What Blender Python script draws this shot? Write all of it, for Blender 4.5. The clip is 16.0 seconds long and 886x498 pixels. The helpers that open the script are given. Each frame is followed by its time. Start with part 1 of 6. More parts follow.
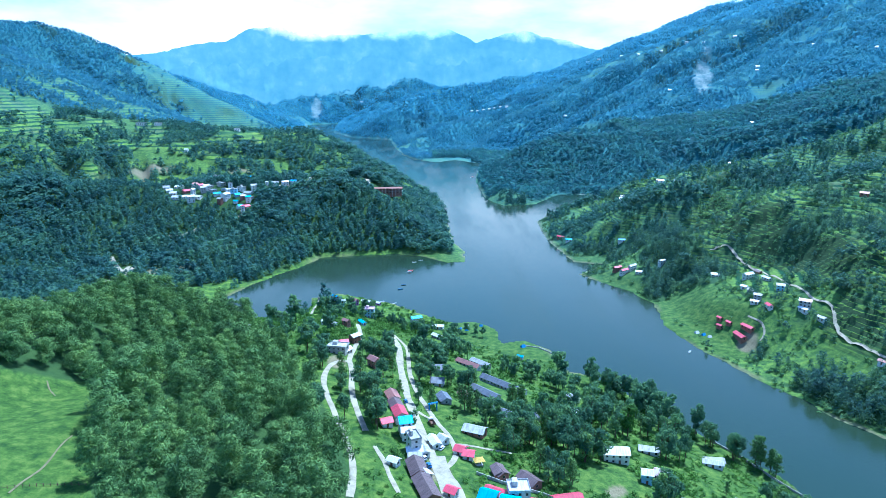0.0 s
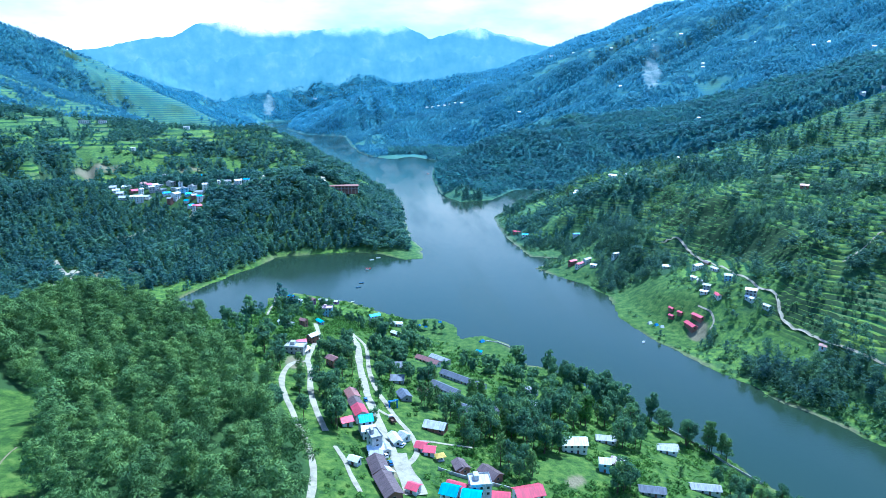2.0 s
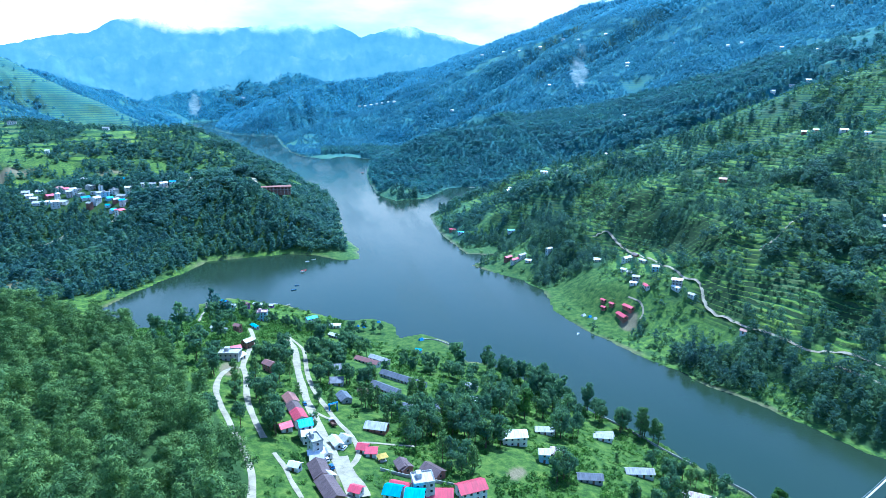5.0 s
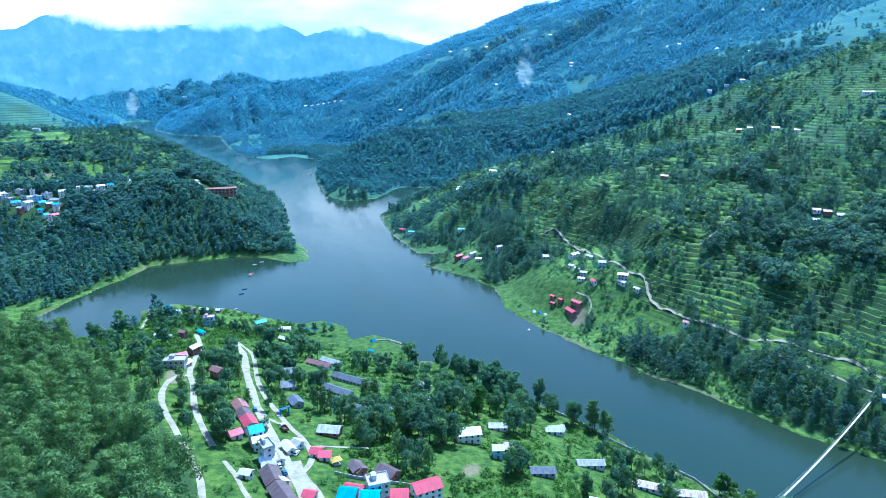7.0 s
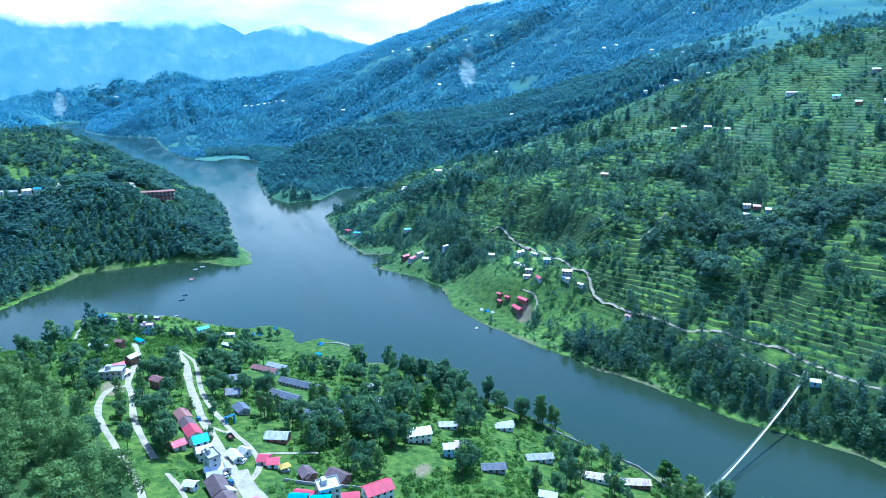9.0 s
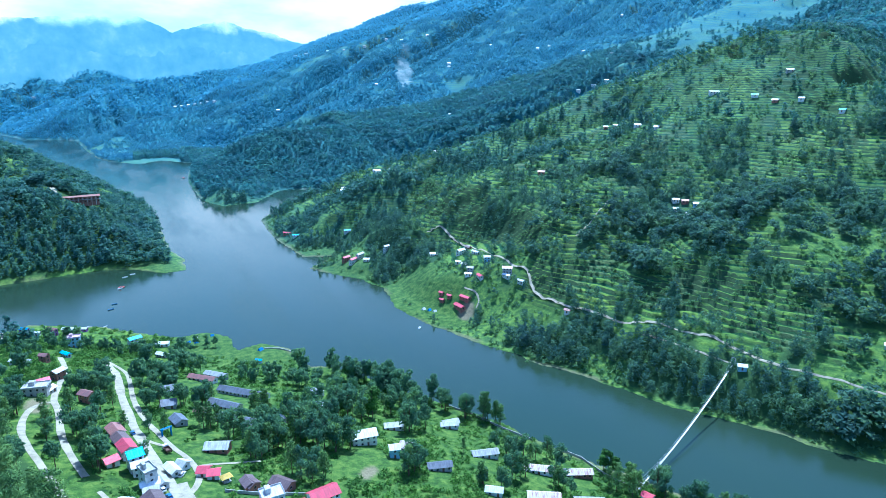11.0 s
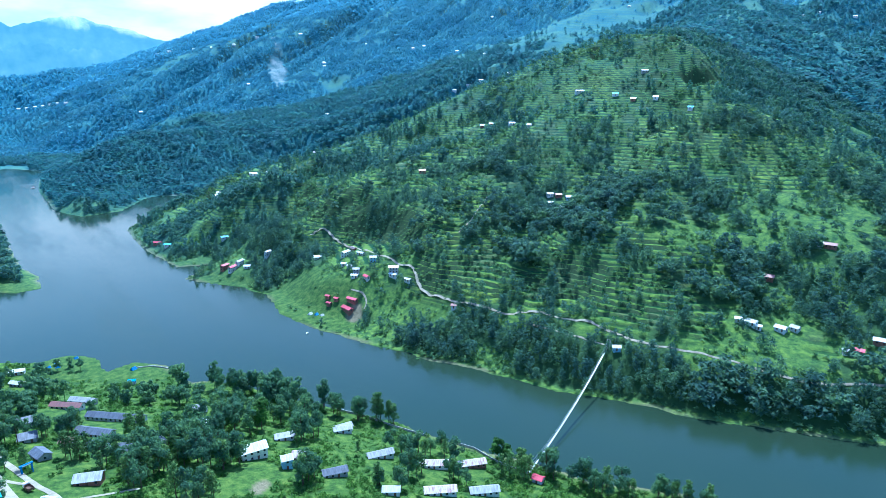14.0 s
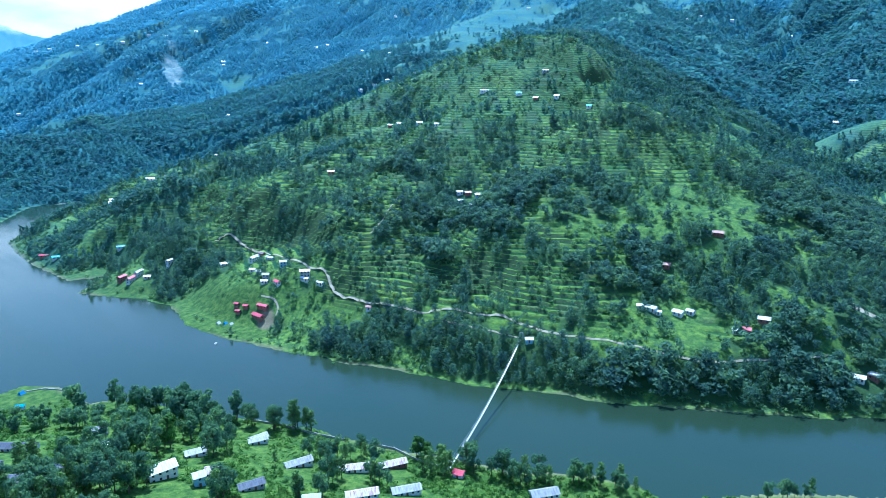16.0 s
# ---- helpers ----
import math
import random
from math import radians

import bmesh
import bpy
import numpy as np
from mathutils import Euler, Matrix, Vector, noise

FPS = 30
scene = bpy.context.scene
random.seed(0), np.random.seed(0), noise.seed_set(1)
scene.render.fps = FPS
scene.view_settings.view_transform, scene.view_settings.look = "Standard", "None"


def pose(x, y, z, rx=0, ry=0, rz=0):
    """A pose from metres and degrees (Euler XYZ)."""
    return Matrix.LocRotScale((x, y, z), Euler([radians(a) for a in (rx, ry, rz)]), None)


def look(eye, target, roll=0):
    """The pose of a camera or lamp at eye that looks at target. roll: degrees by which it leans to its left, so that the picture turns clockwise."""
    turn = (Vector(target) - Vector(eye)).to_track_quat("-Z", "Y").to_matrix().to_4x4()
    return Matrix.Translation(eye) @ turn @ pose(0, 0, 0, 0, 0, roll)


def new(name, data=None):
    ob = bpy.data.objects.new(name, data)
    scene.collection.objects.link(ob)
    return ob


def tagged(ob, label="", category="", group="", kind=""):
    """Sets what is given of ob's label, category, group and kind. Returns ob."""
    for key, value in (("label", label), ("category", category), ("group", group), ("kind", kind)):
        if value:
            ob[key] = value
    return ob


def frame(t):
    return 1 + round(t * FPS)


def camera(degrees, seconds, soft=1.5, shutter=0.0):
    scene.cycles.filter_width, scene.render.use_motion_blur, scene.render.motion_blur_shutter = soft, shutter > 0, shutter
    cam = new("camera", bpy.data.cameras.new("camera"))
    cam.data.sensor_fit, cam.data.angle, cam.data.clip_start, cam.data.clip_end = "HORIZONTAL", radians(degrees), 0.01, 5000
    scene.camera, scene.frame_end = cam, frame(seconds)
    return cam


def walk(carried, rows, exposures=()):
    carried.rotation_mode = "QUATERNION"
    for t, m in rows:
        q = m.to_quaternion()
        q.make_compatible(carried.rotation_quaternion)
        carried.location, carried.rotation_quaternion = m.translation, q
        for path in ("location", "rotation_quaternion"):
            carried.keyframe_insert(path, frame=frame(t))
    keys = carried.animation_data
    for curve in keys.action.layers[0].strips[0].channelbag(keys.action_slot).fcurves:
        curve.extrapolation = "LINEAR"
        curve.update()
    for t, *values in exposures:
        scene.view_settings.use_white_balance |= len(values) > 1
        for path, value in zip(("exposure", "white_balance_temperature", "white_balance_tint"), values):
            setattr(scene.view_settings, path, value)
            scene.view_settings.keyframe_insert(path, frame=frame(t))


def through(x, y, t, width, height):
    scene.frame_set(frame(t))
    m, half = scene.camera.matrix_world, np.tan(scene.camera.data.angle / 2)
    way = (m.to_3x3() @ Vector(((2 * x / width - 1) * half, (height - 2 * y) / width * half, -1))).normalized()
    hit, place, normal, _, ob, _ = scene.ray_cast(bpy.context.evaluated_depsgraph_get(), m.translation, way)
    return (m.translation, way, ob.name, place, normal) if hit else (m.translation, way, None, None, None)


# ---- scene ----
import collections

# ---- camera: a drone that hovers over the village and turns to its right ----
cam = camera(70.67, 16.0, soft=0.5)
EYE = 192.0
# seconds, yaw, pitch, roll
TURNS = [
    (0.0, 0.00, -13.94, 0.06), (0.5, -1.01, -14.05, 0.05), (1.0, -2.01, -14.13, 0.04), (1.5, -3.01, -14.19, 0.04),
    (2.0, -4.01, -14.24, 0.02), (2.5, -4.99, -14.28, -0.02), (3.0, -5.97, -14.31, -0.04), (3.5, -6.93, -14.33, -0.05),
    (4.0, -7.89, -14.35, -0.05), (6.5, -13.46, -14.37, 0.00), (7.0, -14.66, -14.40, 0.02), (7.5, -15.89, -14.41, 0.04),
    (8.0, -17.11, -14.40, 0.08), (10.5, -23.86, -14.42, 0.07), (11.0, -25.28, -14.42, 0.06), (11.5, -26.82, -14.42, 0.05),
    (12.0, -28.43, -14.41, 0.04), (12.5, -30.09, -14.42, 0.03), (13.0, -32.09, -14.43, 0.02), (13.5, -34.10, -14.43, 0.00),
    (14.0, -36.11, -14.44, -0.02), (14.5, -38.12, -14.45, -0.05), (15.0, -40.15, -14.46, -0.09), (15.5, -42.23, -14.48, -0.12),
    (16.0, -44.37, -14.48, -0.16),
]
walk(cam, [(t, pose(0, 0, EYE) @ pose(0, 0, 0, 0, 0, yaw) @ pose(0, 0, 0, 90 + pitch) @ pose(0, 0, 0, 0, 0, roll)) for t, yaw, pitch, roll in TURNS],
     [(0.0, 0.79, 4400, 7.5), (16.0, 0.79, 4400, 7.5)])

# ---- world and sun ----
SUN_BEARING, SUN_HEIGHT = 37.0, 59.0      # degrees clockwise from +y, degrees up
world = bpy.data.worlds.new("sky")
scene.world = world
world.use_nodes = True
wn, wl = world.node_tree.nodes, world.node_tree.links
wn.clear()


def wnode(kind, **values):
    n = wn.new(kind)
    for k, v in values.items():
        n.inputs[k].default_value = v
    return n


sky = wn.new("ShaderNodeTexSky")
sky.sky_type, sky.sun_disc = "NISHITA", False
sky.sun_elevation, sky.sun_rotation = radians(SUN_HEIGHT), radians(SUN_BEARING)
sky.altitude, sky.air_density, sky.dust_density = 1500, 1.2, 1.5
coord = wn.new("ShaderNodeTexCoord")
stretch = wn.new("ShaderNodeMapping")
stretch.inputs["Scale"].default_value = (1.0, 1.0, 3.2)
wl.new(coord.outputs["Generated"], stretch.inputs["Vector"])
puffs = wnode("ShaderNodeTexNoise", Scale=2.6, Detail=8.0, Roughness=0.55)
wl.new(stretch.outputs[0], puffs.inputs["Vector"])
cover = wn.new("ShaderNodeMapRange")
cover.inputs["From Min"].default_value, cover.inputs["From Max"].default_value = 0.36, 0.62
wl.new(puffs.outputs[0], cover.inputs["Value"])
white = wn.new("ShaderNodeMix")
white.data_type = "RGBA"
white.inputs["A"].default_value = (3.3, 4.7, 4.9, 1)     # thin veil between the clouds
white.inputs["B"].default_value = (7.2, 6.7, 5.8, 1)
wl.new(cover.outputs[0], white.inputs["Factor"])
# the cloud deck lies towards the horizon; overhead the blue opens
split = wn.new("ShaderNodeSeparateXYZ")
wl.new(coord.outputs["Generated"], split.inputs[0])
low = wn.new("ShaderNodeMapRange")
low.inputs["From Min"].default_value, low.inputs["From Max"].default_value = 0.40, 0.14
wl.new(split.outputs["Z"], low.inputs["Value"])
mixed = wn.new("ShaderNodeMix")
mixed.data_type = "RGBA"
wl.new(low.outputs[0], mixed.inputs["Factor"])
wl.new(sky.outputs[0], mixed.inputs["A"])
wl.new(white.outputs["Result"], mixed.inputs["B"])
back = wnode("ShaderNodeBackground", Strength=0.15)
wl.new(mixed.outputs["Result"], back.inputs["Color"])
wl.new(back.outputs[0], wn.new("ShaderNodeOutputWorld").inputs[0])

sun = new("sun", bpy.data.lights.new("sun", "SUN"))
sun.data.energy, sun.data.angle, sun.data.color = 4.6, radians(0.6), (1.0, 0.95, 0.80)
sb, sh = radians(SUN_BEARING), radians(SUN_HEIGHT)
sun.matrix_world = look((0, 0, 600), (-math.sin(sb) * math.cos(sh), -math.cos(sb) * math.cos(sh), 600 - math.sin(sh)))

# ---- the lie of the land: height over the lake at any place ----
UNIT = 1.2      # metres to one unit of the plan below; all functions take and give metres


def lattice(ix, iy, seed):
    h = (ix * 374761393 + iy * 668265263 + seed * 1274126177) & 0x7FFFFFFF
    h = ((h ^ (h >> 13)) * 1274126177) & 0x7FFFFFFF
    return ((h ^ (h >> 16)) & 0xFFFF) / 65535.0


def grain(x, y, size, seed=0):
    """Smooth noise, 0 to 1, of that size in metres."""
    x, y = np.asarray(x, float) / size, np.asarray(y, float) / size
    ix, iy = np.floor(x).astype(np.int64), np.floor(y).astype(np.int64)
    fx, fy = x - ix, y - iy
    fx, fy = fx * fx * (3 - 2 * fx), fy * fy * (3 - 2 * fy)
    a, b = lattice(ix, iy, seed), lattice(ix + 1, iy, seed)
    c, d = lattice(ix, iy + 1, seed), lattice(ix + 1, iy + 1, seed)
    return (a * (1 - fx) + b * fx) * (1 - fy) + (c * (1 - fx) + d * fx) * fy


def cloudy(x, y, size, seed=0, octaves=4):
    total, amp, norm = 0.0, 1.0, 0.0
    for k in range(octaves):
        total = total + amp * grain(x, y, size / 2.03 ** k, seed + 17 * k)
        norm, amp = norm + amp, amp * 0.5
    return total / norm


def step01(v, lo, hi):
    s = np.clip((v - lo) / (hi - lo), 0, 1)
    return s * s * (3 - 2 * s)


def bearing_of(x, y):
    return np.degrees(np.arctan2(x, y))


# shoreline of the lake: village side, far right side, left side (metres)
SHORE_NEAR = [(420, -110), (310, -10), (280, 32), (262, 52), (236, 76), (216, 93), (216, 106), (209, 121), (198, 134), (188, 146), (176, 170), (162, 195), (146, 235),
              (133, 259), (118, 282), (99, 316), (86, 338), (74, 343), (69, 374), (55, 391), (38, 385), (38, 411), (25, 426),
              (2, 425), (-16, 442), (-42, 466), (-85, 492), (-106, 480), (-102, 455), (-118, 432), (-150, 428)]
SHORE_LEFT = [(-178, 465), (-169, 503), (-157, 531), (-140, 563), (-122, 608), (-83, 616), (-49, 623), (-22, 614), (3, 589), (23, 592),
              (22, 635), (11, 673), (6, 780), (-3, 926), (-118, 1355), (-275, 1845), (-490, 2521), (-648, 2974), (-713, 3298)]
SHORE_RIGHT = [(-696, 3436), (-571, 3503), (-515, 3033), (-467, 2705), (-353, 2410), (-193, 2290), (-145, 1925), (-110, 1700), (-77, 1585),
               (-19, 1506), (29, 1559), (88, 1482), (75, 1350), (62, 1184), (66, 973), (88, 912), (138, 922), (190, 1012),
               (240, 1012), (262, 985), (215, 920), (150, 830), (121, 790), (118, 700), (121, 648), (129, 590), (157, 584),
               (124, 550), (143, 515), (158, 495), (165, 468), (161, 440), (157, 418), (164, 380), (180, 340), (199, 293), (215, 260), (226, 233)]
SHORE_EAST = [(235, 211), (252, 185), (265, 158), (288, 123), (305, 101), (321, 80), (352, 46), (400, -20), (480, -100)]
SHORE = np.array(SHORE_NEAR + SHORE_LEFT + SHORE_RIGHT + SHORE_EAST, float)


def shore_distance(x, y):
    """Metres from the shoreline; minus on the water."""
    return UNIT * plan_shore(np.asarray(x, float) / UNIT, np.asarray(y, float) / UNIT)


def plan_shore(x, y):
    x, y = x + 6 * (cloudy(x, y, 22, 97) - 0.5), y + 6 * (cloudy(x, y, 22, 98) - 0.5)
    best, inside = np.full(x.shape, 1e9), np.zeros(x.shape, bool)
    for (ax, ay), (bx, by) in zip(SHORE, np.roll(SHORE, -1, 0)):
        ex, ey = bx - ax, by - ay
        t = np.clip(((x - ax) * ex + (y - ay) * ey) / (ex * ex + ey * ey), 0, 1)
        best = np.minimum(best, (x - ax - t * ex) ** 2 + (y - ay - t * ey) ** 2)
        cross = (ay > y) != (by > y)
        if ay != by:
            inside ^= cross & (x < ex * (y - ay) / (by - ay) + ax)
    d = np.sqrt(best)
    return np.where(inside, -d, d)


def spot(bearing, distance, height):
    a = radians(bearing)
    return distance * math.sin(a), distance * math.cos(a), height


# ridges: slope of the flanks, roundness, spacing of the gullies down the flanks (0: none), and the crest as bearing, distance, height
RIDGES = [
    # the wooded spur over the village
    (0.42, 25, 0, [(-75, 210, 92), (-45, 215, 80), (-34, 225, 67), (-29, 285, 60), (-24, 325, 55), (-19, 350, 44), (-16, 380, 25), (-12, 445, 6)]),
    # promontory with the town
    (0.36, 25, 70, [(-46, 900, 70), (-33, 850, 54), (-24, 830, 48), (-17, 800, 51), (-11, 770, 60), (-5, 760, 64), (-2, 750, 46), (0.3, 700, 9)]),
    # the ridge behind it
    (0.24, 40, 90, [(-48, 1500, 190), (-36, 1450, 135), (-26, 1400, 112), (-20, 1330, 98), (-13, 1290, 86), (-8.5, 1160, 55), (-5, 1010, 32), (-1.2, 900, 4)]),
    # left mountain: skyline, then the terraced spur down to the lake
    (0.58, 50, 130, [(-50, 2250, 500), (-42, 2250, 430), (-34, 2300, 372), (-31.7, 2300, 362), (-30, 2300, 342), (-28.3, 2300, 302), (-26.6, 2300, 262), (-25.2, 2250, 250),
                     (-23.7, 2200, 215), (-21.7, 2100, 172), (-19.6, 2050, 116), (-16.9, 2000, 82), (-15.0, 2050, 50), (-13.2, 2120, 8)]),
    # wooded ridge behind it and the hill at the lake's far end
    (0.5, 50, 140, [(-27, 2900, 268), (-22.9, 3000, 240), (-20.8, 3000, 192), (-18.6, 3100, 170), (-16.8, 3200, 150), (-15, 3300, 132), (-13.1, 3450, 150)]),
    (0.62, 40, 150, [(-13.1, 3450, 150), (-11.8, 3600, 186), (-11.1, 3650, 228), (-9.8, 3700, 266), (-7.2, 3750, 268), (-4.2, 3750, 255), (-2.2, 3750, 232), (-0.5, 3750, 188)]),
    # spurs on the right shore, far to near
    (0.42, 35, 110, [(-9.7, 2330, 26), (-8.7, 2420, 68), (-7.2, 2500, 106), (-5.2, 2600, 135), (-2.2, 2700, 163), (0.8, 2750, 191), (3.8, 2800, 206), (7.2, 2850, 224), (10.6, 2900, 262), (13, 2950, 300), (14.6, 3000, 326)]),
    (0.40, 30, 90, [(-4.3, 1860, 4), (-2.3, 1950, 26), (0.3, 2050, 62), (3.3, 2150, 79), (6.8, 2250, 106), (10.7, 2400, 138), (15.4, 2600, 200), (19, 2772, 294)]),
    (0.36, 30, 80, [(3.4, 1120, 4), (4.4, 1180, 26), (5.9, 1230, 45), (10.9, 1320, 64), (15.7, 1400, 70), (20.3, 1480, 80), (24.5, 1550, 102), (28.5, 1620, 120), (33.5, 1700, 152), (35.9, 1750, 174), (40.6, 1850, 217), (45, 1950, 256), (49.1, 2050, 300)]),
    # the low wooded knob at its tip
    (0.5, 12, 0, [(4.3, 960, 8), (5.6, 975, 17), (6.6, 990, 8)]),
    # right-hand mountain and its long crest
    (0.38, 70, 170, [(14.6, 3000, 326), (16.1, 3050, 358), (17.9, 3050, 396), (19.6, 3050, 432), (22.1, 3000, 476), (23.8, 2950, 516), (30, 2908, 578), (40, 2772, 622), (55, 2568, 614), (70, 2300, 560), (85, 2100, 520), (110, 2200, 480)]),
    (0.40, 45, 120, [(22, 2908, 460), (20.5, 2636, 297), (19, 2300, 196), (17, 2000, 116)]),
    (0.38, 45, 130, [(33, 2860, 560), (31, 2500, 350), (29, 2150, 215)]),
    (0.34, 50, 130, [(52, 2500, 560), (50, 2000, 390), (47, 1500, 235)]),
    # the terraced hill across the water
    (0.47, 18, 62, [(9.4, 765, 4), (10.7, 775, 14), (13.2, 785, 24), (16, 795, 39), (19.8, 805, 52), (22.8, 813, 69), (26.9, 830, 88), (30.7, 840, 107), (34.7, 845, 128), (40.2, 850, 163), (44, 850, 186)]),
    (0.52, 18, 62, [(44, 850, 186), (47, 850, 208), (50, 845, 219), (53.8, 850, 226)]),
    (0.85, 22, 60, [(50, 845, 216), (54, 815, 226), (56.5, 760, 208), (59, 690, 162), (61.5, 610, 120), (64, 550, 86), (68, 480, 54), (73, 430, 30), (79, 395, 14)]),
    # spurs that run down its face
    (0.55, 7, 0, [(60.5, 650, 147), (59.1, 630, 139), (56.4, 563, 102), (53.6, 498, 78), (50.5, 455, 59), (47.9, 430, 43), (45.8, 402, 30)]),
    (0.55, 7, 0, [(46.5, 690, 132), (43.2, 622, 109), (41.1, 588, 93), (39.7, 548, 79), (37.8, 509, 62), (36.7, 484, 51), (35.4, 455, 37)]),
    (0.55, 7, 0, [(37.5, 700, 105), (34.3, 660, 96), (31.3, 639, 84), (29.2, 612, 68), (28.2, 596, 52)]),
    (0.5, 8, 0, [(25.5, 770, 80), (22.5, 700, 60), (20, 650, 45)]),
    (0.5, 10, 0, [(62, 680, 142), (66.3, 600, 103), (69.6, 560, 79), (72.8, 520, 57), (76.1, 470, 35)]),
    # wooded saddle behind its top, towards the mountain
    (0.48, 30, 60, [(53.8, 850, 224), (57, 1000, 236), (59, 1200, 262), (60, 1500, 330), (59, 1900, 440)]),
    # wooded ridges up the side valley
    (0.45, 30, 70, [(66, 1500, 270), (71, 1150, 120), (72, 900, 60)]),
    (0.7, 20, 55, [(95, 1000, 240), (84, 960, 165), (79, 950, 124), (75.5, 930, 84), (72, 860, 35)]),
    (0.55, 16, 50, [(100, 800, 170), (90, 740, 112), (84, 690, 66), (81, 620, 28)]),
    (0.4, 30, 0, [(110, 640, 130), (95, 600, 70), (88, 560, 34)]),
    (0.4, 60, 110, [(66, 2200, 420), (68, 1700, 285), (71, 1350, 170)]),
    # behind the camera
    (0.42, 90, 0, [(110, 2200, 480), (150, 2000, 380), (200, 2000, 420), (250, 2100, 480), (290, 2200, 520), (310, 2250, 500)]),
    (0.28, 50, 0, [(-75, 210, 92), (-120, 420, 150), (-150, 800, 220), (-170, 1300, 320)]),
]
# flat green margins: x, y, radius
MARGINS = [(0, 603, 20), (30, 408, 30), (58, 374, 24), (148, 520, 26), (176, 448, 28), (180, 405, 28), (184, 372, 14), (142, 596, 22), (-30, 1535, 40), (20, 1560, 50), (-172, 490, 14)]


# gentle ground under the hamlets: x, y, inner and outer reach, height, rise to the east and to the north
SHELVES = [(228, 435, 30, 62, 27, 0.22, -0.10), (168, 541, 12, 34, 8.5, 0.22, 0.0)]


def margin(x, y, inner=0.85, outer=1.25):
    flat = np.zeros(np.shape(x))
    for mx, my, mr in MARGINS:
        flat = np.maximum(flat, 1 - step01(np.hypot(x - mx, y - my) + 12 * (cloudy(x, y, 20, 63, 2) - 0.5), mr * inner, mr * outer))
    return flat


def height(x, y):
    """Metres over the lake, without the terraces."""
    return UNIT * plan_relief(np.asarray(x, float) / UNIT, np.asarray(y, float) / UNIT)[0]


def plan_relief(x, y):
    """Height, how deep in a gully (0 to 1), and distance from the shore."""
    wx = x + 26 * (cloudy(x, y, 130, 3) - 0.5)
    wy = y + 26 * (cloudy(x, y, 130, 4) - 0.5)
    soft = 5.0
    acc = np.ones(x.shape)                      # soft maximum over all ridges
    dent, best = np.zeros(x.shape), np.full(x.shape, -1e9)
    for slope, round_, gap, crest in RIDGES:
        pts = [spot(*c) for c in crest]
        top, run, along, off, norm = np.full(x.shape, -1e9), 0.0, 0.0, np.full(x.shape, 1e9), 0.0
        for (ax, ay, az), (bx, by, bz) in zip(pts, pts[1:]):
            ex, ey = bx - ax, by - ay
            t = np.clip(((wx - ax) * ex + (wy - ay) * ey) / (ex * ex + ey * ey), 0, 1)
            d = np.sqrt((wx - ax - t * ex) ** 2 + (wy - ay - t * ey) ** 2 + round_ * round_) - round_
            z = az + (bz - az) * t - slope * d
            newer = np.maximum(top, z)
            if gap:
                old, w = np.exp(np.maximum(top - newer, -200) / 9), np.exp(np.maximum(z - newer, -200) / 9)
                along, norm, off = along * old + w * (run + t * math.hypot(ex, ey)), norm * old + w, np.minimum(off, d)
            top = newer
            run += math.hypot(ex, ey)
        if gap:
            # water runs straight down the flank and cuts deeper on its way
            along = along / norm
            bend = 0.5 * gap * (cloudy(x, y, gap * 1.6, 8) - 0.5)
            a = np.abs(2 * grain(along + bend, off * 0.10, gap, 9) - 1)
            b = np.abs(2 * grain(along + bend, off * 0.16, gap * 0.42, 10) - 1)
            cutting = 0.7 * (1 - a) ** 2 + 0.3 * (1 - b) ** 2
            deep = cutting * np.minimum(0.5 * slope * off, 0.48 * gap) * step01(top, 0, 40)
            top = top - deep
            up = top > best
            best = np.where(up, top, best)
            dent = np.where(up, cutting * step01(off, 10, 60), dent)
        acc = acc + np.exp(np.clip(top / soft, -30, 200))
    z = soft * np.log(acc)
    d = plan_shore(x, y)
    # knolls
    r = np.hypot(x, y)
    far = step01(r, 260, 1500)
    z = z + (cloudy(x, y, 90, 11) - 0.5) * np.minimum(z, 60) * 0.30 + (cloudy(x, y, 330, 12) - 0.5) * np.minimum(z, 120) * 0.3 * far
    # village shelf
    z = z + 7 * step01(d, 8, 75) * step01(430 - r, 0, 200)
    # steep foot of the hill across the water
    z = z + 19 * step01(d, 2, 34) * step01(x + 0.35 * y, 255, 285) * step01(900 - r, 0, 100) * (1 - step01(z, 25, 110)) * step01(r - 600 + 12 * np.clip(bearing_of(x, y) - 12, 0, 60), 0, 80)
    # banks
    bank = 0.30 + 0.42 * cloudy(x, y, 60, 21)
    flat = margin(x, y, 0.7, 2.6)
    near = step01(x * -0.2 + 480 - y, 0, 60) * step01(250 - x, 0, 40) * step01(3.0 * x + 600 - 1.0 * y, -300, 0)
    bank = np.where(near > 0, bank * (1 - near) + 0.24 * near, bank)
    bank = bank * (1 - flat) + 0.06 * flat
    z = np.maximum(z, 1.2)
    lift = 0.35 + bank * np.maximum(d, 0)
    h = np.clip(0.5 + (z - lift) / 12, 0, 1)
    z = z * (1 - h) + lift * h - 6 * h * (1 - h)
    for hx, hy, inner, outer, hz, east, north in SHELVES:
        w = 1 - step01(np.hypot(x - hx, (y - hy) / 1.5), inner, outer)
        z = z * (1 - w) + w * np.minimum(hz + east * (x - hx) + north * (y - hy), 0.3 + 0.45 * np.maximum(d, 0))
    z = np.where(d > 0, np.maximum(z, np.minimum(0.3 + 0.05 * d, 1.5)), np.maximum(-0.5 + 0.4 * d, -9))
    return z, dent, d


Land = collections.namedtuple("Land", "high woods fields meadow shore stair")
TREAD = 2.9


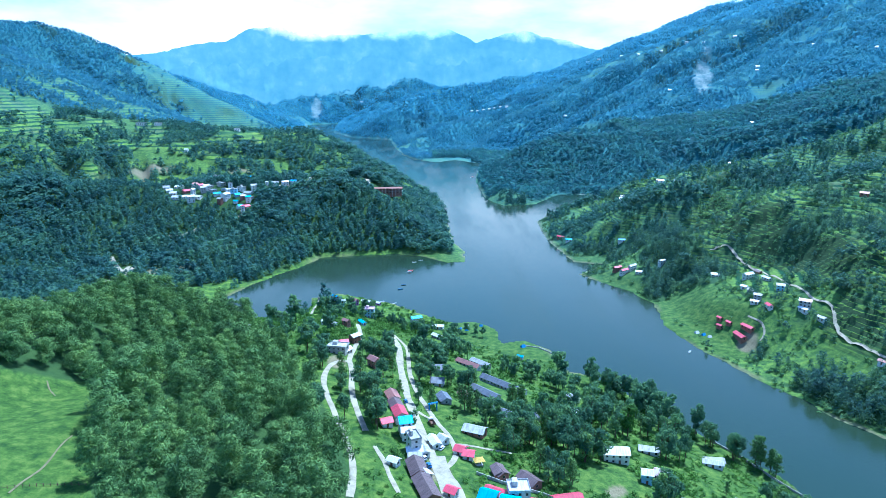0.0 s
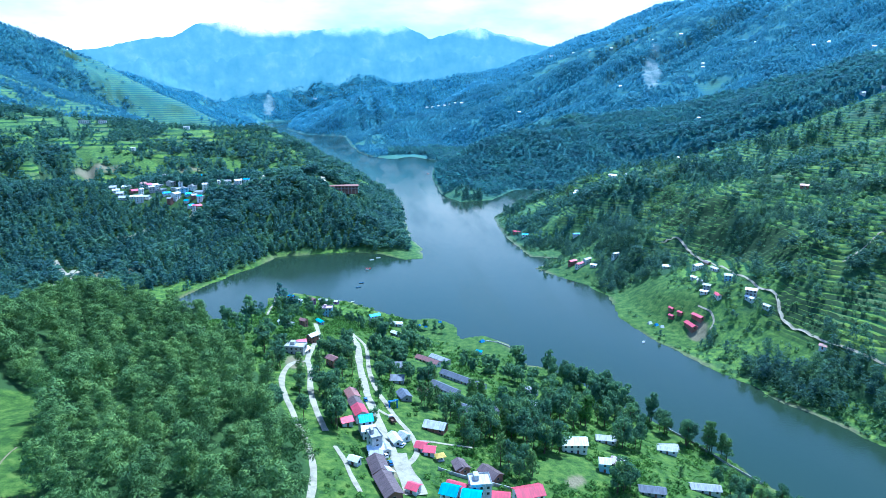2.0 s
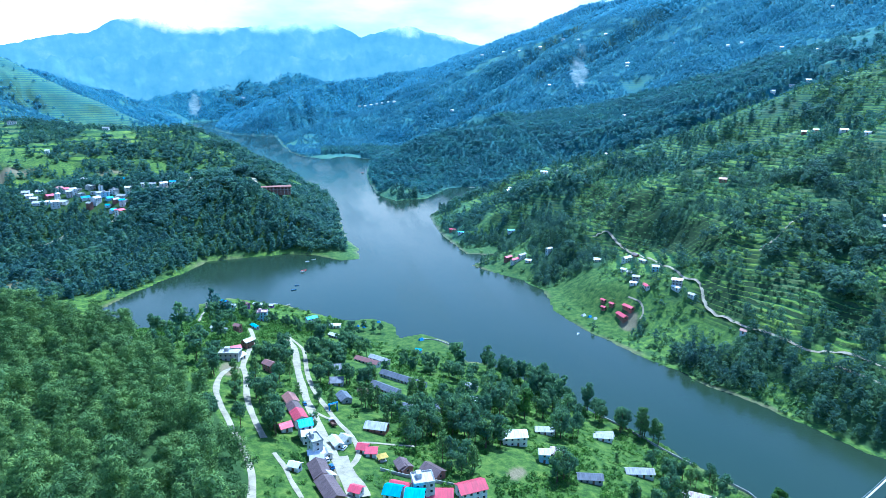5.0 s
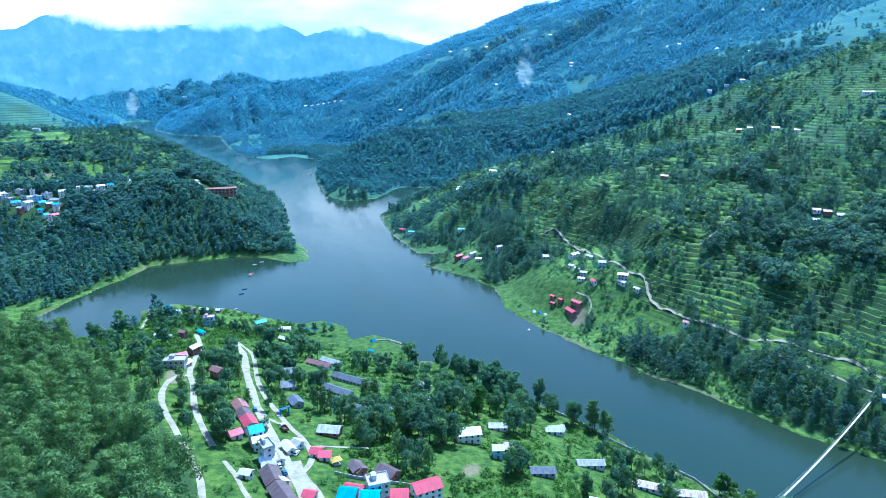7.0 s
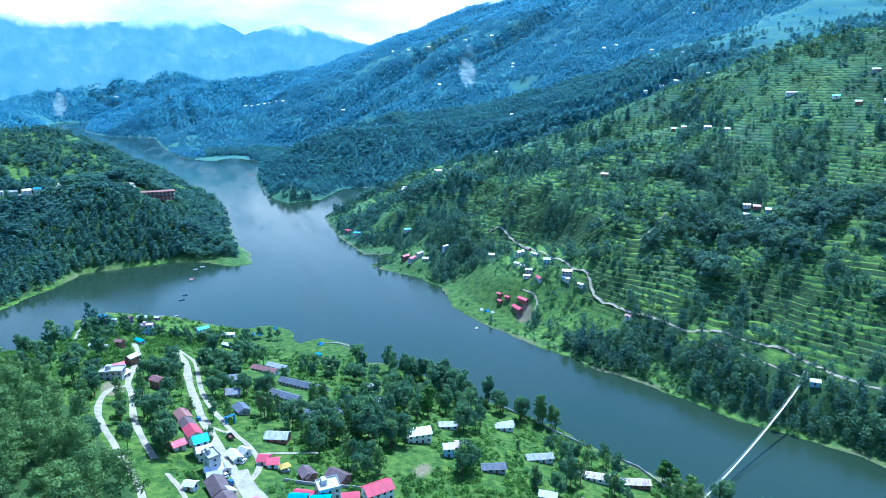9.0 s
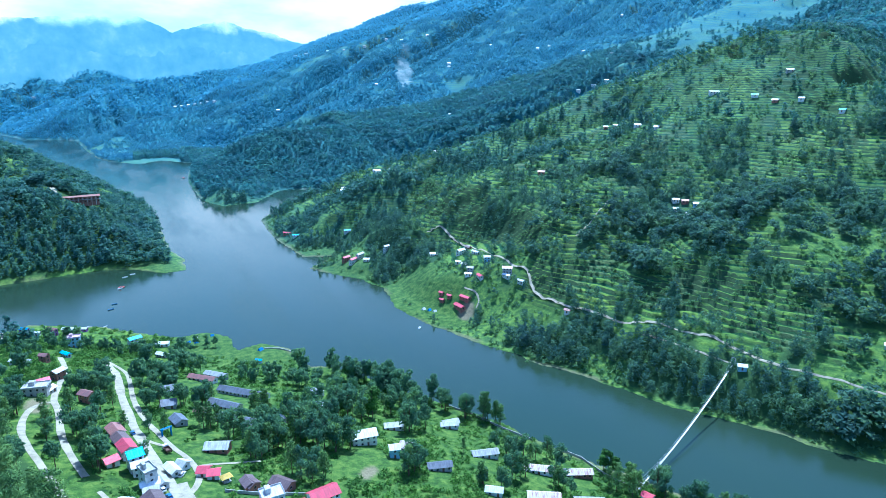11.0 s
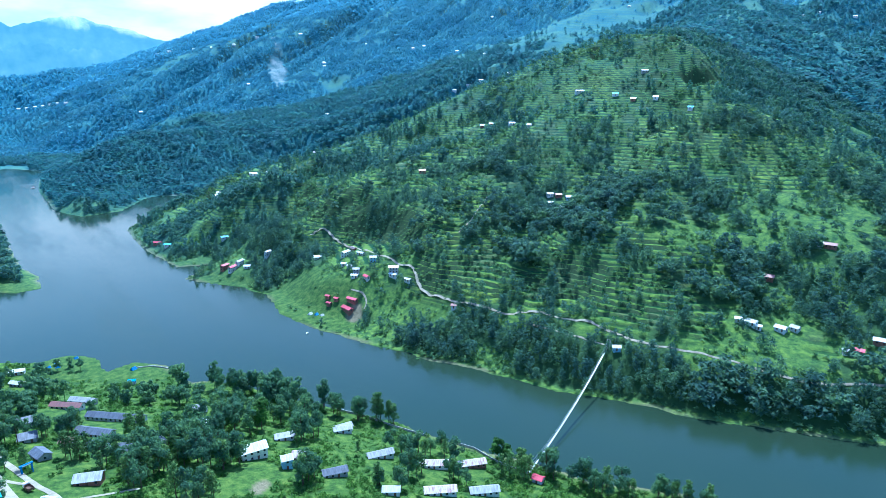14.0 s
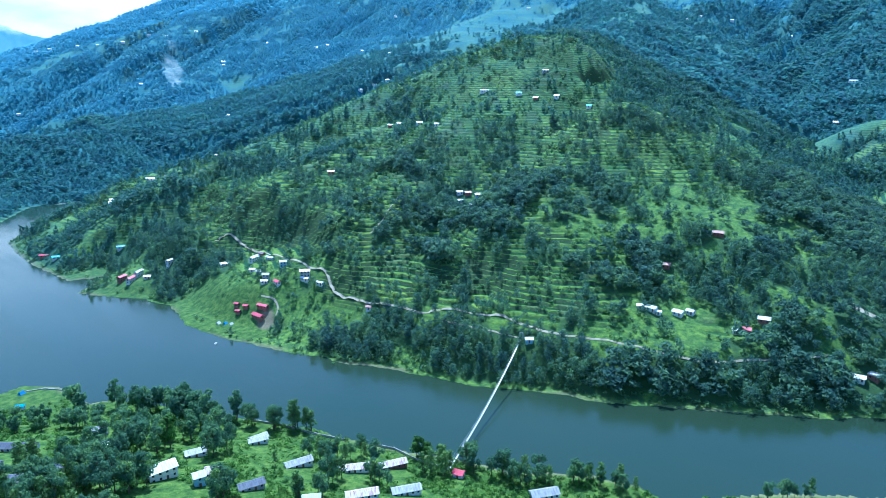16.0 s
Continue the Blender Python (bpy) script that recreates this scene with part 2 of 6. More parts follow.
def land(x, y):
    """Height without terraces (metres), woods, terraced fields and meadow (each 0 to 1), metres to the shore, and terraces counted from the lake."""
    x, y = np.asarray(x, float) / UNIT, np.asarray(y, float) / UNIT
    z, dent, d = plan_relief(x, y)
    r, az = np.hypot(x, y), bearing_of(x, y)
    n = cloudy(x, y, 120, 31)
    m = cloudy(x, y, 38, 33)
    far_n = cloudy(x, y, 420, 35)
    bias = np.full(x.shape, 0.61) + 0.6 * (far_n - 0.5) + 0.08 * step01(r, 1800, 2400)
    # the far shore is wooded down to the water; the mountain's upper slopes are farmed
    bias = bias + 0.16 * step01(az, -12, -8) * step01(r, 950, 1000) * (1 - step01(z, 90, 170))
    bias = bias - 0.07 * step01(az, 8, 14) * step01(z, 190, 300) * (1 - step01(z, 430, 520))
    # left mountain: woods on its head, fields on the spur below
    left = step01(-13 - az, 0, 3) * step01(r, 1500, 1700) * step01(2700 - r, 0, 100)
    bias = bias + left * (0.10 - 0.22 * step01(az, -29, -26) * step01(az + 0.02 * (300 - z), -28, -25))
    # terraced hill across the water
    hill = step01(az, 8, 11) * step01(82 - az, 0, 5) * step01(900 - r, 0, 60) * step01(d, 0, 2) * step01(r + 0.5 * np.abs(az - 30), 290, 310)
    other_side = step01(x + 0.35 * y, 255, 285)
    hill = hill * other_side
    shady = step01(az, 57, 61) * step01(z, 105, 150)                       # the wooded north side
    farm = step01(az, 38, 42) * (1 - step01(az, 55, 57)) * step01(z, 128, 150)      # fields round the hilltop
    foot = step01(48 - d, 0, 30) * step01(az, 27, 32)
    bias = bias * (1 - hill) + hill * (0.475 + 0.20 * shady - 0.16 * farm + 0.17 * foot + 0.10 * step01(24 - az, 0, 4))
    for hx, hy, inner, outer, *_ in SHELVES:
        bias = bias - 0.14 * (1 - step01(np.hypot(x - hx, (y - hy) / 1.5), inner, outer))
    bias = bias + 0.26 * (dent - 0.36) * step01(r, 430, 520) * (1 - 0.6 * farm * hill)
    # promontory and town ridge
    prom = step01(2 - az, 0, 2) * step01(r, 540, 600) * step01(1500 - r, 0, 200)
    bias = bias * (1 - prom) + prom * (0.72 - 0.19 * step01(r, 830, 1000) + 0.14 * (dent - 0.36))
    # wooded spur
    spur = step01(-9.5 - az - 0.045 * (r - 190), 0, 1.5) * step01(420 - r, 0, 20)
    bias = bias * (1 - spur) + spur * 0.9
    meadow = step01(-31.0 - az + 0.02 * (r - 190) + 3 * (m - 0.5), 0, 1.6) * step01(268 - r, 0, 14)
    bias = bias * (1 - meadow)
    village = step01(430 - r, 0, 20) * (1 - spur) * (1 - other_side)
    bias = bias * (1 - village) + village * 0.30
    flat = margin(x, y)
    woods = (1 - flat) * step01(n * (0.42 - 0.16 * hill) + m * (0.34 - 0.02 * hill) + (0.24 + 0.18 * hill) * cloudy(x, y, 15, 34, 2) + bias - 0.5, 0.46, 0.54) * step01(d, 3, 7)
    fields = step01(0.6 * cloudy(x, y, 200, 41) + 0.4 * cloudy(x, y, 55, 43) + 0.10 * hill + 0.2 * hill * farm + 0.12 * left + 0.12 * prom, 0.46, 0.54) * (1 - village) * (1 - spur) * step01(d, 30, 60)
    stair = z * UNIT / TREAD + 1.2 * cloudy(x * UNIT, y * UNIT, 160, 51)
    return Land(z * UNIT, woods, fields * (1 - flat), np.maximum(np.maximum(meadow, village * 0.8), flat), d * UNIT, stair)


def terraced(at, x, y):
    """Height with the terraces cut into the slopes."""
    f = at.stair - np.floor(at.stair)
    cut = at.high + (step01(f, 0.62, 1.0) - f) * TREAD
    w = at.fields * (1 - 0.7 * at.woods) * step01(at.high, 5, 9) * (1 - step01(np.hypot(x, y), 1050, 1250))
    return at.high * (1 - w) + cut * w


def ground_height(x, y):
    return terraced(land(x, y), x, y)


# bare ground: x, y, half length, half width, bearing of the long side
SCARS = [(772, 1925, 165, 30, 22), (735, 1800, 60, 16, 40), (-262, 545, 26, 10, -25), (-240, 560, 16, 12, 10), (-52, 283, 14, 5, -10),
         (196, 375, 9, 6, 30), (-2, 185, 10, 6, 0), (-712, 3600, 130, 26, -10), (-330, 1010, 26, 8, 60), (-470, 1000, 40, 18, 70), (62, 195, 6, 3, 40)]


def bareness(x, y, d):
    x, y, d = np.asarray(x, float) / UNIT, np.asarray(y, float) / UNIT, np.asarray(d) / UNIT
    b = np.zeros(np.shape(x))
    ragged = cloudy(x, y, 30, 81, 3)
    for sx, sy, half, wide, turn in SCARS:
        a = radians(turn)
        u = ((x - sx) * math.sin(a) + (y - sy) * math.cos(a)) / half
        v = ((x - sx) * math.cos(a) - (y - sy) * math.sin(a)) / wide
        b = np.maximum(b, 1 - step01(np.hypot(u, v) + 0.9 * (ragged - 0.5), 0.7, 1.05))
    rim = (1 - step01(d, 0.6, 2.2 + 5 * cloudy(x, y, 25, 61))) * (d > -6)
    return np.maximum(b, 0.7 * rim * step01(cloudy(x, y, 70, 62), 0.42, 0.58))

# ---- materials ----
def shader(name):
    m = bpy.data.materials.new(name)
    m.use_nodes = True
    nt = m.node_tree
    return m, nt.nodes, nt.links, nt.nodes["Principled BSDF"]


def ramp_node(nodes, stops):
    n = nodes.new("ShaderNodeValToRGB")
    while len(n.color_ramp.elements) > 1:
        n.color_ramp.elements.remove(n.color_ramp.elements[-1])
    for i, (p, c) in enumerate(stops):
        e = n.color_ramp.elements[0] if i == 0 else n.color_ramp.elements.new(p)
        e.position, e.color = p, (*c, 1)
    return n


def noise_node(nodes, links, scale, detail=4, rough=0.6, vector=None):
    n = nodes.new("ShaderNodeTexNoise")
    n.inputs["Scale"].default_value, n.inputs["Detail"].default_value, n.inputs["Roughness"].default_value = scale, detail, rough
    if vector is not None:
        links.new(vector, n.inputs["Vector"])
    return n


def mix_node(nodes, links, a, b, factor, blend="MIX"):
    n = nodes.new("ShaderNodeMix")
    n.data_type, n.blend_type = "RGBA", blend
    for key, v in (("A", a), ("B", b)):
        if isinstance(v, tuple):
            n.inputs[key].default_value = (*v, 1)
        else:
            links.new(v, n.inputs[key])
    if isinstance(factor, float):
        n.inputs["Factor"].default_value = factor
    else:
        links.new(factor, n.inputs["Factor"])
    return n.outputs["Result"]


def bump_node(nodes, links, source, strength, distance, target):
    b = nodes.new("ShaderNodeBump")
    b.inputs["Strength"].default_value, b.inputs["Distance"].default_value = strength, distance
    links.new(source, b.inputs["Height"])
    links.new(b.outputs[0], target.inputs["Normal"])


def rough_paint(name, colour, dark, scale=0.6, rough=0.8, metal=0.0, spec=0.3, bump=0.03, fine=6.0, vary=0.0):
    """A weathered surface: stains at two scales, and a light bump."""
    m, n, l, p = shader(name)
    at = n.new("ShaderNodeTexCoord").outputs["Object"]
    big = noise_node(n, l, scale, 5, 0.65, at)
    small = noise_node(n, l, fine, 4, 0.6, at)
    blend = n.new("ShaderNodeMath")
    blend.operation = "MULTIPLY_ADD"
    l.new(small.outputs[0], blend.inputs[0])
    blend.inputs[1].default_value = 0.4
    l.new(big.outputs[0], blend.inputs[2])
    ramp = ramp_node(n, [(0.45, dark), (0.78, colour)])
    l.new(blend.outputs[0], ramp.inputs[0])
    out = ramp.outputs[0]
    if vary:
        info = n.new("ShaderNodeObjectInfo")
        hs = n.new("ShaderNodeHueSaturation")
        mr = n.new("ShaderNodeMapRange")
        mr.inputs["To Min"].default_value, mr.inputs["To Max"].default_value = 1 - vary, 1 + vary
        l.new(info.outputs["Random"], mr.inputs[0])
        l.new(mr.outputs[0], hs.inputs["Value"])
        l.new(out, hs.inputs["Color"])
        out = hs.outputs[0]
    l.new(out, p.inputs["Base Color"])
    p.inputs["Roughness"].default_value, p.inputs["Metallic"].default_value = rough, metal
    p.inputs["Specular IOR Level"].default_value = spec
    if bump:
        bump_node(n, l, small.outputs[0], 0.4, bump, p)
    return m


def foliage(name, dark, mid, light, patch=0.02, through=0.25, haze_sheen=0.0, soft=0.0):
    """Leaves: hue varies from tree to tree and from leaf to leaf; some light passes through."""
    m, n, l, p = shader(name)
    at = n.new("ShaderNodeNewGeometry")
    tree = noise_node(n, l, patch, 3, 0.7, at.outputs["Position"])
    add = n.new("ShaderNodeMath")
    add.operation = "MULTIPLY_ADD"
    l.new(at.outputs["Random Per Island"], add.inputs[0])
    add.inputs[1].default_value = 0.26
    l.new(tree.outputs[0], add.inputs[2])
    ramp = ramp_node(n, [(0.36, dark), (0.62, mid), (0.88, light)])
    l.new(add.outputs[0], ramp.inputs[0])
    l.new(ramp.outputs[0], p.inputs["Base Color"])
    p.inputs["Roughness"].default_value, p.inputs["Specular IOR Level"].default_value = 0.75, 0.10
    p.inputs["Sheen Weight"].default_value, p.inputs["Sheen Roughness"].default_value = haze_sheen, 0.5      # blue sheen stands in for the haze before far crowns
    p.inputs["Sheen Tint"].default_value = (0.5, 0.8, 1.0, 1)
    if soft:
        # normals lean upwards: evens out lit and dark sides of crowns, as haze does
        up = n.new("ShaderNodeMix")
        up.data_type = "VECTOR"
        up.inputs["Factor"].default_value = soft
        l.new(at.outputs["Normal"], up.inputs["A"])
        up.inputs["B"].default_value = (0.0, 0.0, 1.0)
        l.new(up.outputs["Result"], p.inputs["Normal"])
    thin = n.new("ShaderNodeBsdfTranslucent")
    l.new(ramp.outputs[0], thin.inputs["Color"])
    both = n.new("ShaderNodeMixShader")
    both.inputs[0].default_value = through
    l.new(p.outputs[0], both.inputs[1])
    l.new(thin.outputs[0], both.inputs[2])
    l.new(both.outputs[0], n["Material Output"].inputs[0])
    return m


PINE = foliage("pine_needles", (0.046, 0.092, 0.040), (0.138, 0.240, 0.074), (0.26, 0.385, 0.098), 0.06, 0.22)
LEAF = foliage("broad_leaves", (0.052, 0.112, 0.076), (0.104, 0.202, 0.102), (0.195, 0.320, 0.104), 0.07, 0.45, 0.0, 0.15)
# slope and hill leaves: bluer than LEAF, light haze put into the colour
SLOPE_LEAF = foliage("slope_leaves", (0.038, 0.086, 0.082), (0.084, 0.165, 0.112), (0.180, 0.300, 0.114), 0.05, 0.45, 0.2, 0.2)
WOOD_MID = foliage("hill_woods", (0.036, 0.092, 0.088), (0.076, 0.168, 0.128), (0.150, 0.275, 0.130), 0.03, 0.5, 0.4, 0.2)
# haze is painted into these three leaf colours, bluer and paler zone by zone
WOOD_RIDGE = foliage("hazed_ridge_woods", (0.038, 0.122, 0.150), (0.064, 0.180, 0.190), (0.112, 0.262, 0.195), 0.016, 0.6, 0.7, 0.6)
WOOD_FAR = foliage("hazed_far_woods", (0.062, 0.196, 0.308), (0.094, 0.254, 0.352), (0.150, 0.335, 0.352), 0.010, 0.75, 1.0, 0.75)
WOOD_DISTANT = foliage("hazed_distant_woods", (0.094, 0.272, 0.425), (0.126, 0.332, 0.470), (0.178, 0.396, 0.472), 0.007, 0.75, 1.0, 0.75)
BARK = rough_paint("bark", (0.14, 0.10, 0.07), (0.05, 0.035, 0.025), 0.8, 0.9)
BUSH = foliage("bush_leaves", (0.040, 0.098, 0.026), (0.092, 0.190, 0.034), (0.17, 0.31, 0.045), 0.06, 0.35)


# bushes across the water: bluer copy of BUSH, light haze in the colour
SLOPE_BUSH = foliage("slope_bush_leaves", (0.058, 0.122, 0.080), (0.120, 0.222, 0.092), (0.215, 0.345, 0.094), 0.05, 0.4, 0.0, 0.3)


def ground_material():
    m, n, l, p = shader("green_hillside")
    pos = n.new("ShaderNodeNewGeometry")
    where = pos.outputs["Position"]

    def attr(name):
        a = n.new("ShaderNodeAttribute")
        a.attribute_name = name
        return a.outputs["Fac"]
    broad = noise_node(n, l, 0.011, 5, 0.6, where)
    tuft = noise_node(n, l, 0.22, 6, 0.7, where)
    fine = noise_node(n, l, 1.6, 4, 0.65, where)
    scrub = ramp_node(n, [(0.36, (0.034, 0.078, 0.028)), (0.5, (0.088, 0.162, 0.034)), (0.64, (0.170, 0.262, 0.042))])
    l.new(tuft.outputs[0], scrub.inputs[0])
    field = ramp_node(n, [(0.34, (0.100, 0.18, 0.030)), (0.5, (0.195, 0.31, 0.036)), (0.66, (0.31, 0.40, 0.048))])
    l.new(broad.outputs[0], field.inputs[0])
    plots = n.new("ShaderNodeTexVoronoi")      # one crop to a plot
    plots.inputs["Scale"].default_value = 0.045
    l.new(where, plots.inputs["Vector"])
    tone = n.new("ShaderNodeMapRange")
    tone.inputs["To Min"].default_value, tone.inputs["To Max"].default_value = 0.25, 0.9
    l.new(plots.outputs["Color"], tone.inputs["Value"])
    fieldc = mix_node(n, l, field.outputs[0], scrub.outputs[0], tone.outputs[0])
    # some plots lie dug or under a bluish crop
    pick = n.new("ShaderNodeSeparateColor")
    l.new(plots.outputs["Color"], pick.inputs[0])
    dug = n.new("ShaderNodeMapRange")
    dug.inputs["From Min"].default_value, dug.inputs["From Max"].default_value = 0.80, 0.84
    dug.inputs["To Max"].default_value = 0.6
    l.new(pick.outputs["Green"], dug.inputs["Value"])
    fieldc = mix_node(n, l, fieldc, (0.125, 0.150, 0.075), dug.outputs[0])
    base = mix_node(n, l, scrub.outputs[0], fieldc, attr("field"))
    lawn = ramp_node(n, [(0.34, (0.029, 0.066, 0.018)), (0.5, (0.068, 0.126, 0.024)), (0.66, (0.130, 0.190, 0.038))])
    l.new(tuft.outputs[0], lawn.inputs[0])
    base = mix_node(n, l, base, lawn.outputs[0], attr("meadow"))
    # distant ground: haze painted into the grass colour, bluer the farther off
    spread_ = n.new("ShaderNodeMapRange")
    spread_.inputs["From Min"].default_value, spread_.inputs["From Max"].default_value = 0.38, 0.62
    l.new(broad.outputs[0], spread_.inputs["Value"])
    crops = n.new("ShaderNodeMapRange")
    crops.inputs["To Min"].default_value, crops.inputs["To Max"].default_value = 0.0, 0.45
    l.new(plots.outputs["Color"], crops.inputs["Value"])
    hazed_grass = mix_node(n, l, (0.054, 0.158, 0.190), (0.108, 0.235, 0.172), spread_.outputs[0])
    hazed_grass = mix_node(n, l, hazed_grass, (0.085, 0.160, 0.150), crops.outputs[0])
    base = mix_node(n, l, base, hazed_grass, attr("distance_haze"))
    # hedges and rank grass along the terrace edges, one to each step
    frac = n.new("ShaderNodeMath")
    frac.operation = "FRACT"
    wob = noise_node(n, l, 0.12, 3, 0.6, where)
    ragged = n.new("ShaderNodeMath")
    ragged.operation = "MULTIPLY_ADD"
    l.new(wob.outputs[0], ragged.inputs[0])
    ragged.inputs[1].default_value = 0.5
    l.new(attr("stair"), ragged.inputs[2])
    l.new(ragged.outputs[0], frac.inputs[0])
    edge = n.new("ShaderNodeMapRange")
    edge.inputs["From Min"].default_value, edge.inputs["From Max"].default_value = 0.56, 0.66
    l.new(frac.outputs[0], edge.inputs["Value"])
    strip = n.new("ShaderNodeMath")
    strip.operation = "MULTIPLY"
    l.new(edge.outputs[0], strip.inputs[0])
    l.new(attr("field"), strip.inputs[1])
    # far hedges get the same haze blue in their colour
    hedge = mix_node(n, l, (0.022, 0.064, 0.020), (0.056, 0.165, 0.195), attr("distance_haze"))
    base = mix_node(n, l, base, hedge, strip.outputs[0])
    # woods floor: darker, with tree shade put into its colour; haze blue far off
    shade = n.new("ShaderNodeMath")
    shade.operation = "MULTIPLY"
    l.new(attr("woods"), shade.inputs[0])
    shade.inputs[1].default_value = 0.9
    floor_ = mix_node(n, l, (0.042, 0.080, 0.028), (0.050, 0.155, 0.205), attr("distance_haze"))
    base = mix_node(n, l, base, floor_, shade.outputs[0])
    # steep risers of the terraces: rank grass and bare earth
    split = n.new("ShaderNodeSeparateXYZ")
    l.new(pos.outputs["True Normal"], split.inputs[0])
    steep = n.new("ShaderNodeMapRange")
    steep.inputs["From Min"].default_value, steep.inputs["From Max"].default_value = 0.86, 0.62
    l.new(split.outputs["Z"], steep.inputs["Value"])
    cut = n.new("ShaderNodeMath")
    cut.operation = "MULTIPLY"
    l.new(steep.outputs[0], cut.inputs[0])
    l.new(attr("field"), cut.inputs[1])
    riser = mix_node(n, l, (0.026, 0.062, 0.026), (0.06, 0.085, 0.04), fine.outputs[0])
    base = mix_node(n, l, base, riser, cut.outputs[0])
    earth = ramp_node(n, [(0.3, (0.13, 0.115, 0.065)), (0.7, (0.27, 0.24, 0.145))])
    l.new(fine.outputs[0], earth.inputs[0])
    # bare rock far off: haze blue painted into its greys
    slab = noise_node(n, l, 0.035, 5, 0.75, where)
    hazed_rock = ramp_node(n, [(0.38, (0.085, 0.165, 0.185)), (0.5, (0.17, 0.245, 0.26)), (0.62, (0.27, 0.33, 0.33))])
    l.new(slab.outputs[0], hazed_rock.inputs[0])
    stone = mix_node(n, l, earth.outputs[0], hazed_rock.outputs[0], attr("distance_haze"))
    base = mix_node(n, l, base, stone, attr("earth"))
    l.new(base, p.inputs["Base Color"])
    p.inputs["Roughness"].default_value, p.inputs["Specular IOR Level"].default_value = 0.95, 0.06
    bump_node(n, l, tuft.outputs[0], 0.7, 1.2, p)
    return m


def water_material():
    m, n, l, p = shader("lake_water")
    where = n.new("ShaderNodeNewGeometry").outputs["Position"]
    silt = noise_node(n, l, 0.006, 3, 0.5, where)
    ramp = ramp_node(n, [(0.35, (0.019, 0.038, 0.022)), (0.7, (0.026, 0.043, 0.025))])
    l.new(silt.outputs[0], ramp.inputs[0])
    l.new(ramp.outputs[0], p.inputs["Base Color"])
    p.inputs["IOR"].default_value, p.inputs["Specular IOR Level"].default_value = 1.33, 0.58
    p.inputs["Specular Tint"].default_value = (0.42, 1.0, 0.82, 1)      # tints the reflected sky green
    lanes = n.new("ShaderNodeMapping")
    lanes.inputs["Rotation"].default_value = (0, 0, radians(-14))
    lanes.inputs["Scale"].default_value = (1.0, 0.16, 1.0)
    l.new(where, lanes.inputs["Vector"])
    wind = noise_node(n, l, 0.022, 4, 0.55, lanes.outputs[0])
    gust = ramp_node(n, [(0.40, (0.05, 0.05, 0.05)), (0.62, (0.20, 0.20, 0.20))])
    l.new(wind.outputs[0], gust.inputs[0])
    l.new(gust.outputs[0], p.inputs["Roughness"])
    ripple = noise_node(n, l, 0.9, 3, 0.6, where)
    bump_node(n, l, ripple.outputs[0], 0.35, 0.12, p)
    return m



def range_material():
    """Mountains far off: the haze before them is imitated by emission on the sheet itself."""
    m, n, l, p = shader("glowing_far_mountain")
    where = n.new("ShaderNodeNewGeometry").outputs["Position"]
    # paler noise patches in the glow stand in for sunlit slopes
    lit_patches = noise_node(n, l, 0.0065, 8, 0.7, where)
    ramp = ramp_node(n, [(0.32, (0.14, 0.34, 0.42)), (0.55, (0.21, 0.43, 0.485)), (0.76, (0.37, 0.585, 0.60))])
    l.new(lit_patches.outputs[0], ramp.inputs[0])
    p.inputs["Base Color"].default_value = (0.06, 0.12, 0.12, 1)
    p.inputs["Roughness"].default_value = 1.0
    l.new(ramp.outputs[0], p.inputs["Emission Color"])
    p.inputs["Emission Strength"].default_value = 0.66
    # the peaks fade to transparent, which stands in for cloud round them
    high = n.new("ShaderNodeSeparateXYZ")
    l.new(where, high.inputs[0])
    bank = noise_node(n, l, 0.0016, 6, 0.6, where)
    lift = n.new("ShaderNodeMath")
    lift.operation = "MULTIPLY_ADD"
    l.new(bank.outputs[0], lift.inputs[0])
    lift.inputs[1].default_value = 520.0
    l.new(high.outputs["Z"], lift.inputs[2])
    veil = n.new("ShaderNodeMapRange")
    veil.inputs["From Min"].default_value, veil.inputs["From Max"].default_value = 830, 900
    l.new(lift.outputs[0], veil.inputs["Value"])
    clear = n.new("ShaderNodeBsdfTransparent")
    both = n.new("ShaderNodeMixShader")
    l.new(veil.outputs[0], both.inputs[0])
    l.new(p.outputs[0], both.inputs[1])
    l.new(clear.outputs[0], both.inputs[2])
    l.new(both.outputs[0], n["Material Output"].inputs[0])
    return m


GROUND, WATER, RANGE = ground_material(), water_material(), range_material()

# ---- helpers for building ----
def part(name, bm, material, parent=None, label="", extra=()):
    """One mesh object from a bmesh, under a thing or at top level."""
    me = bpy.data.meshes.new(name)
    bm.to_mesh(me)
    bm.free()
    for m in (material, *extra):
        me.materials.append(m)
    ob = new(name, me)
    if parent is not None:
        ob.parent = parent
    if label:
        ob["label"] = label
    return ob


def shared(name, me, parent, m=None, label=""):
    """A further object on a mesh that is built already."""
    ob = new(name, me)
    ob.parent = parent
    if m is not None:
        ob.matrix_basis = m
    if label:
        ob["label"] = label
    return ob


def array_mesh(name, verts, faces, material, smooth=False, attributes=()):
    """A mesh object from arrays of places and of faces that all have as many corners."""
    me = bpy.data.meshes.new(name)
    nv, (nf, k) = len(verts), faces.shape
    me.vertices.add(nv)
    me.vertices.foreach_set("co", np.ascontiguousarray(verts, np.float32).ravel())
    me.loops.add(nf * k)
    me.loops.foreach_set("vertex_index", np.ascontiguousarray(faces, np.int32).ravel())
    me.polygons.add(nf)
    me.polygons.foreach_set("loop_start", np.arange(0, nf * k, k, dtype=np.int32))
    me.polygons.foreach_set("use_smooth", np.full(nf, smooth, bool))
    for key, values in attributes:
        a = me.attributes.new(key, "FLOAT", "POINT")
        a.data.foreach_set("value", np.ascontiguousarray(values, np.float32))
    me.materials.append(material)
    me.update(calc_edges=True)
    me.validate()
    return new(name, me)


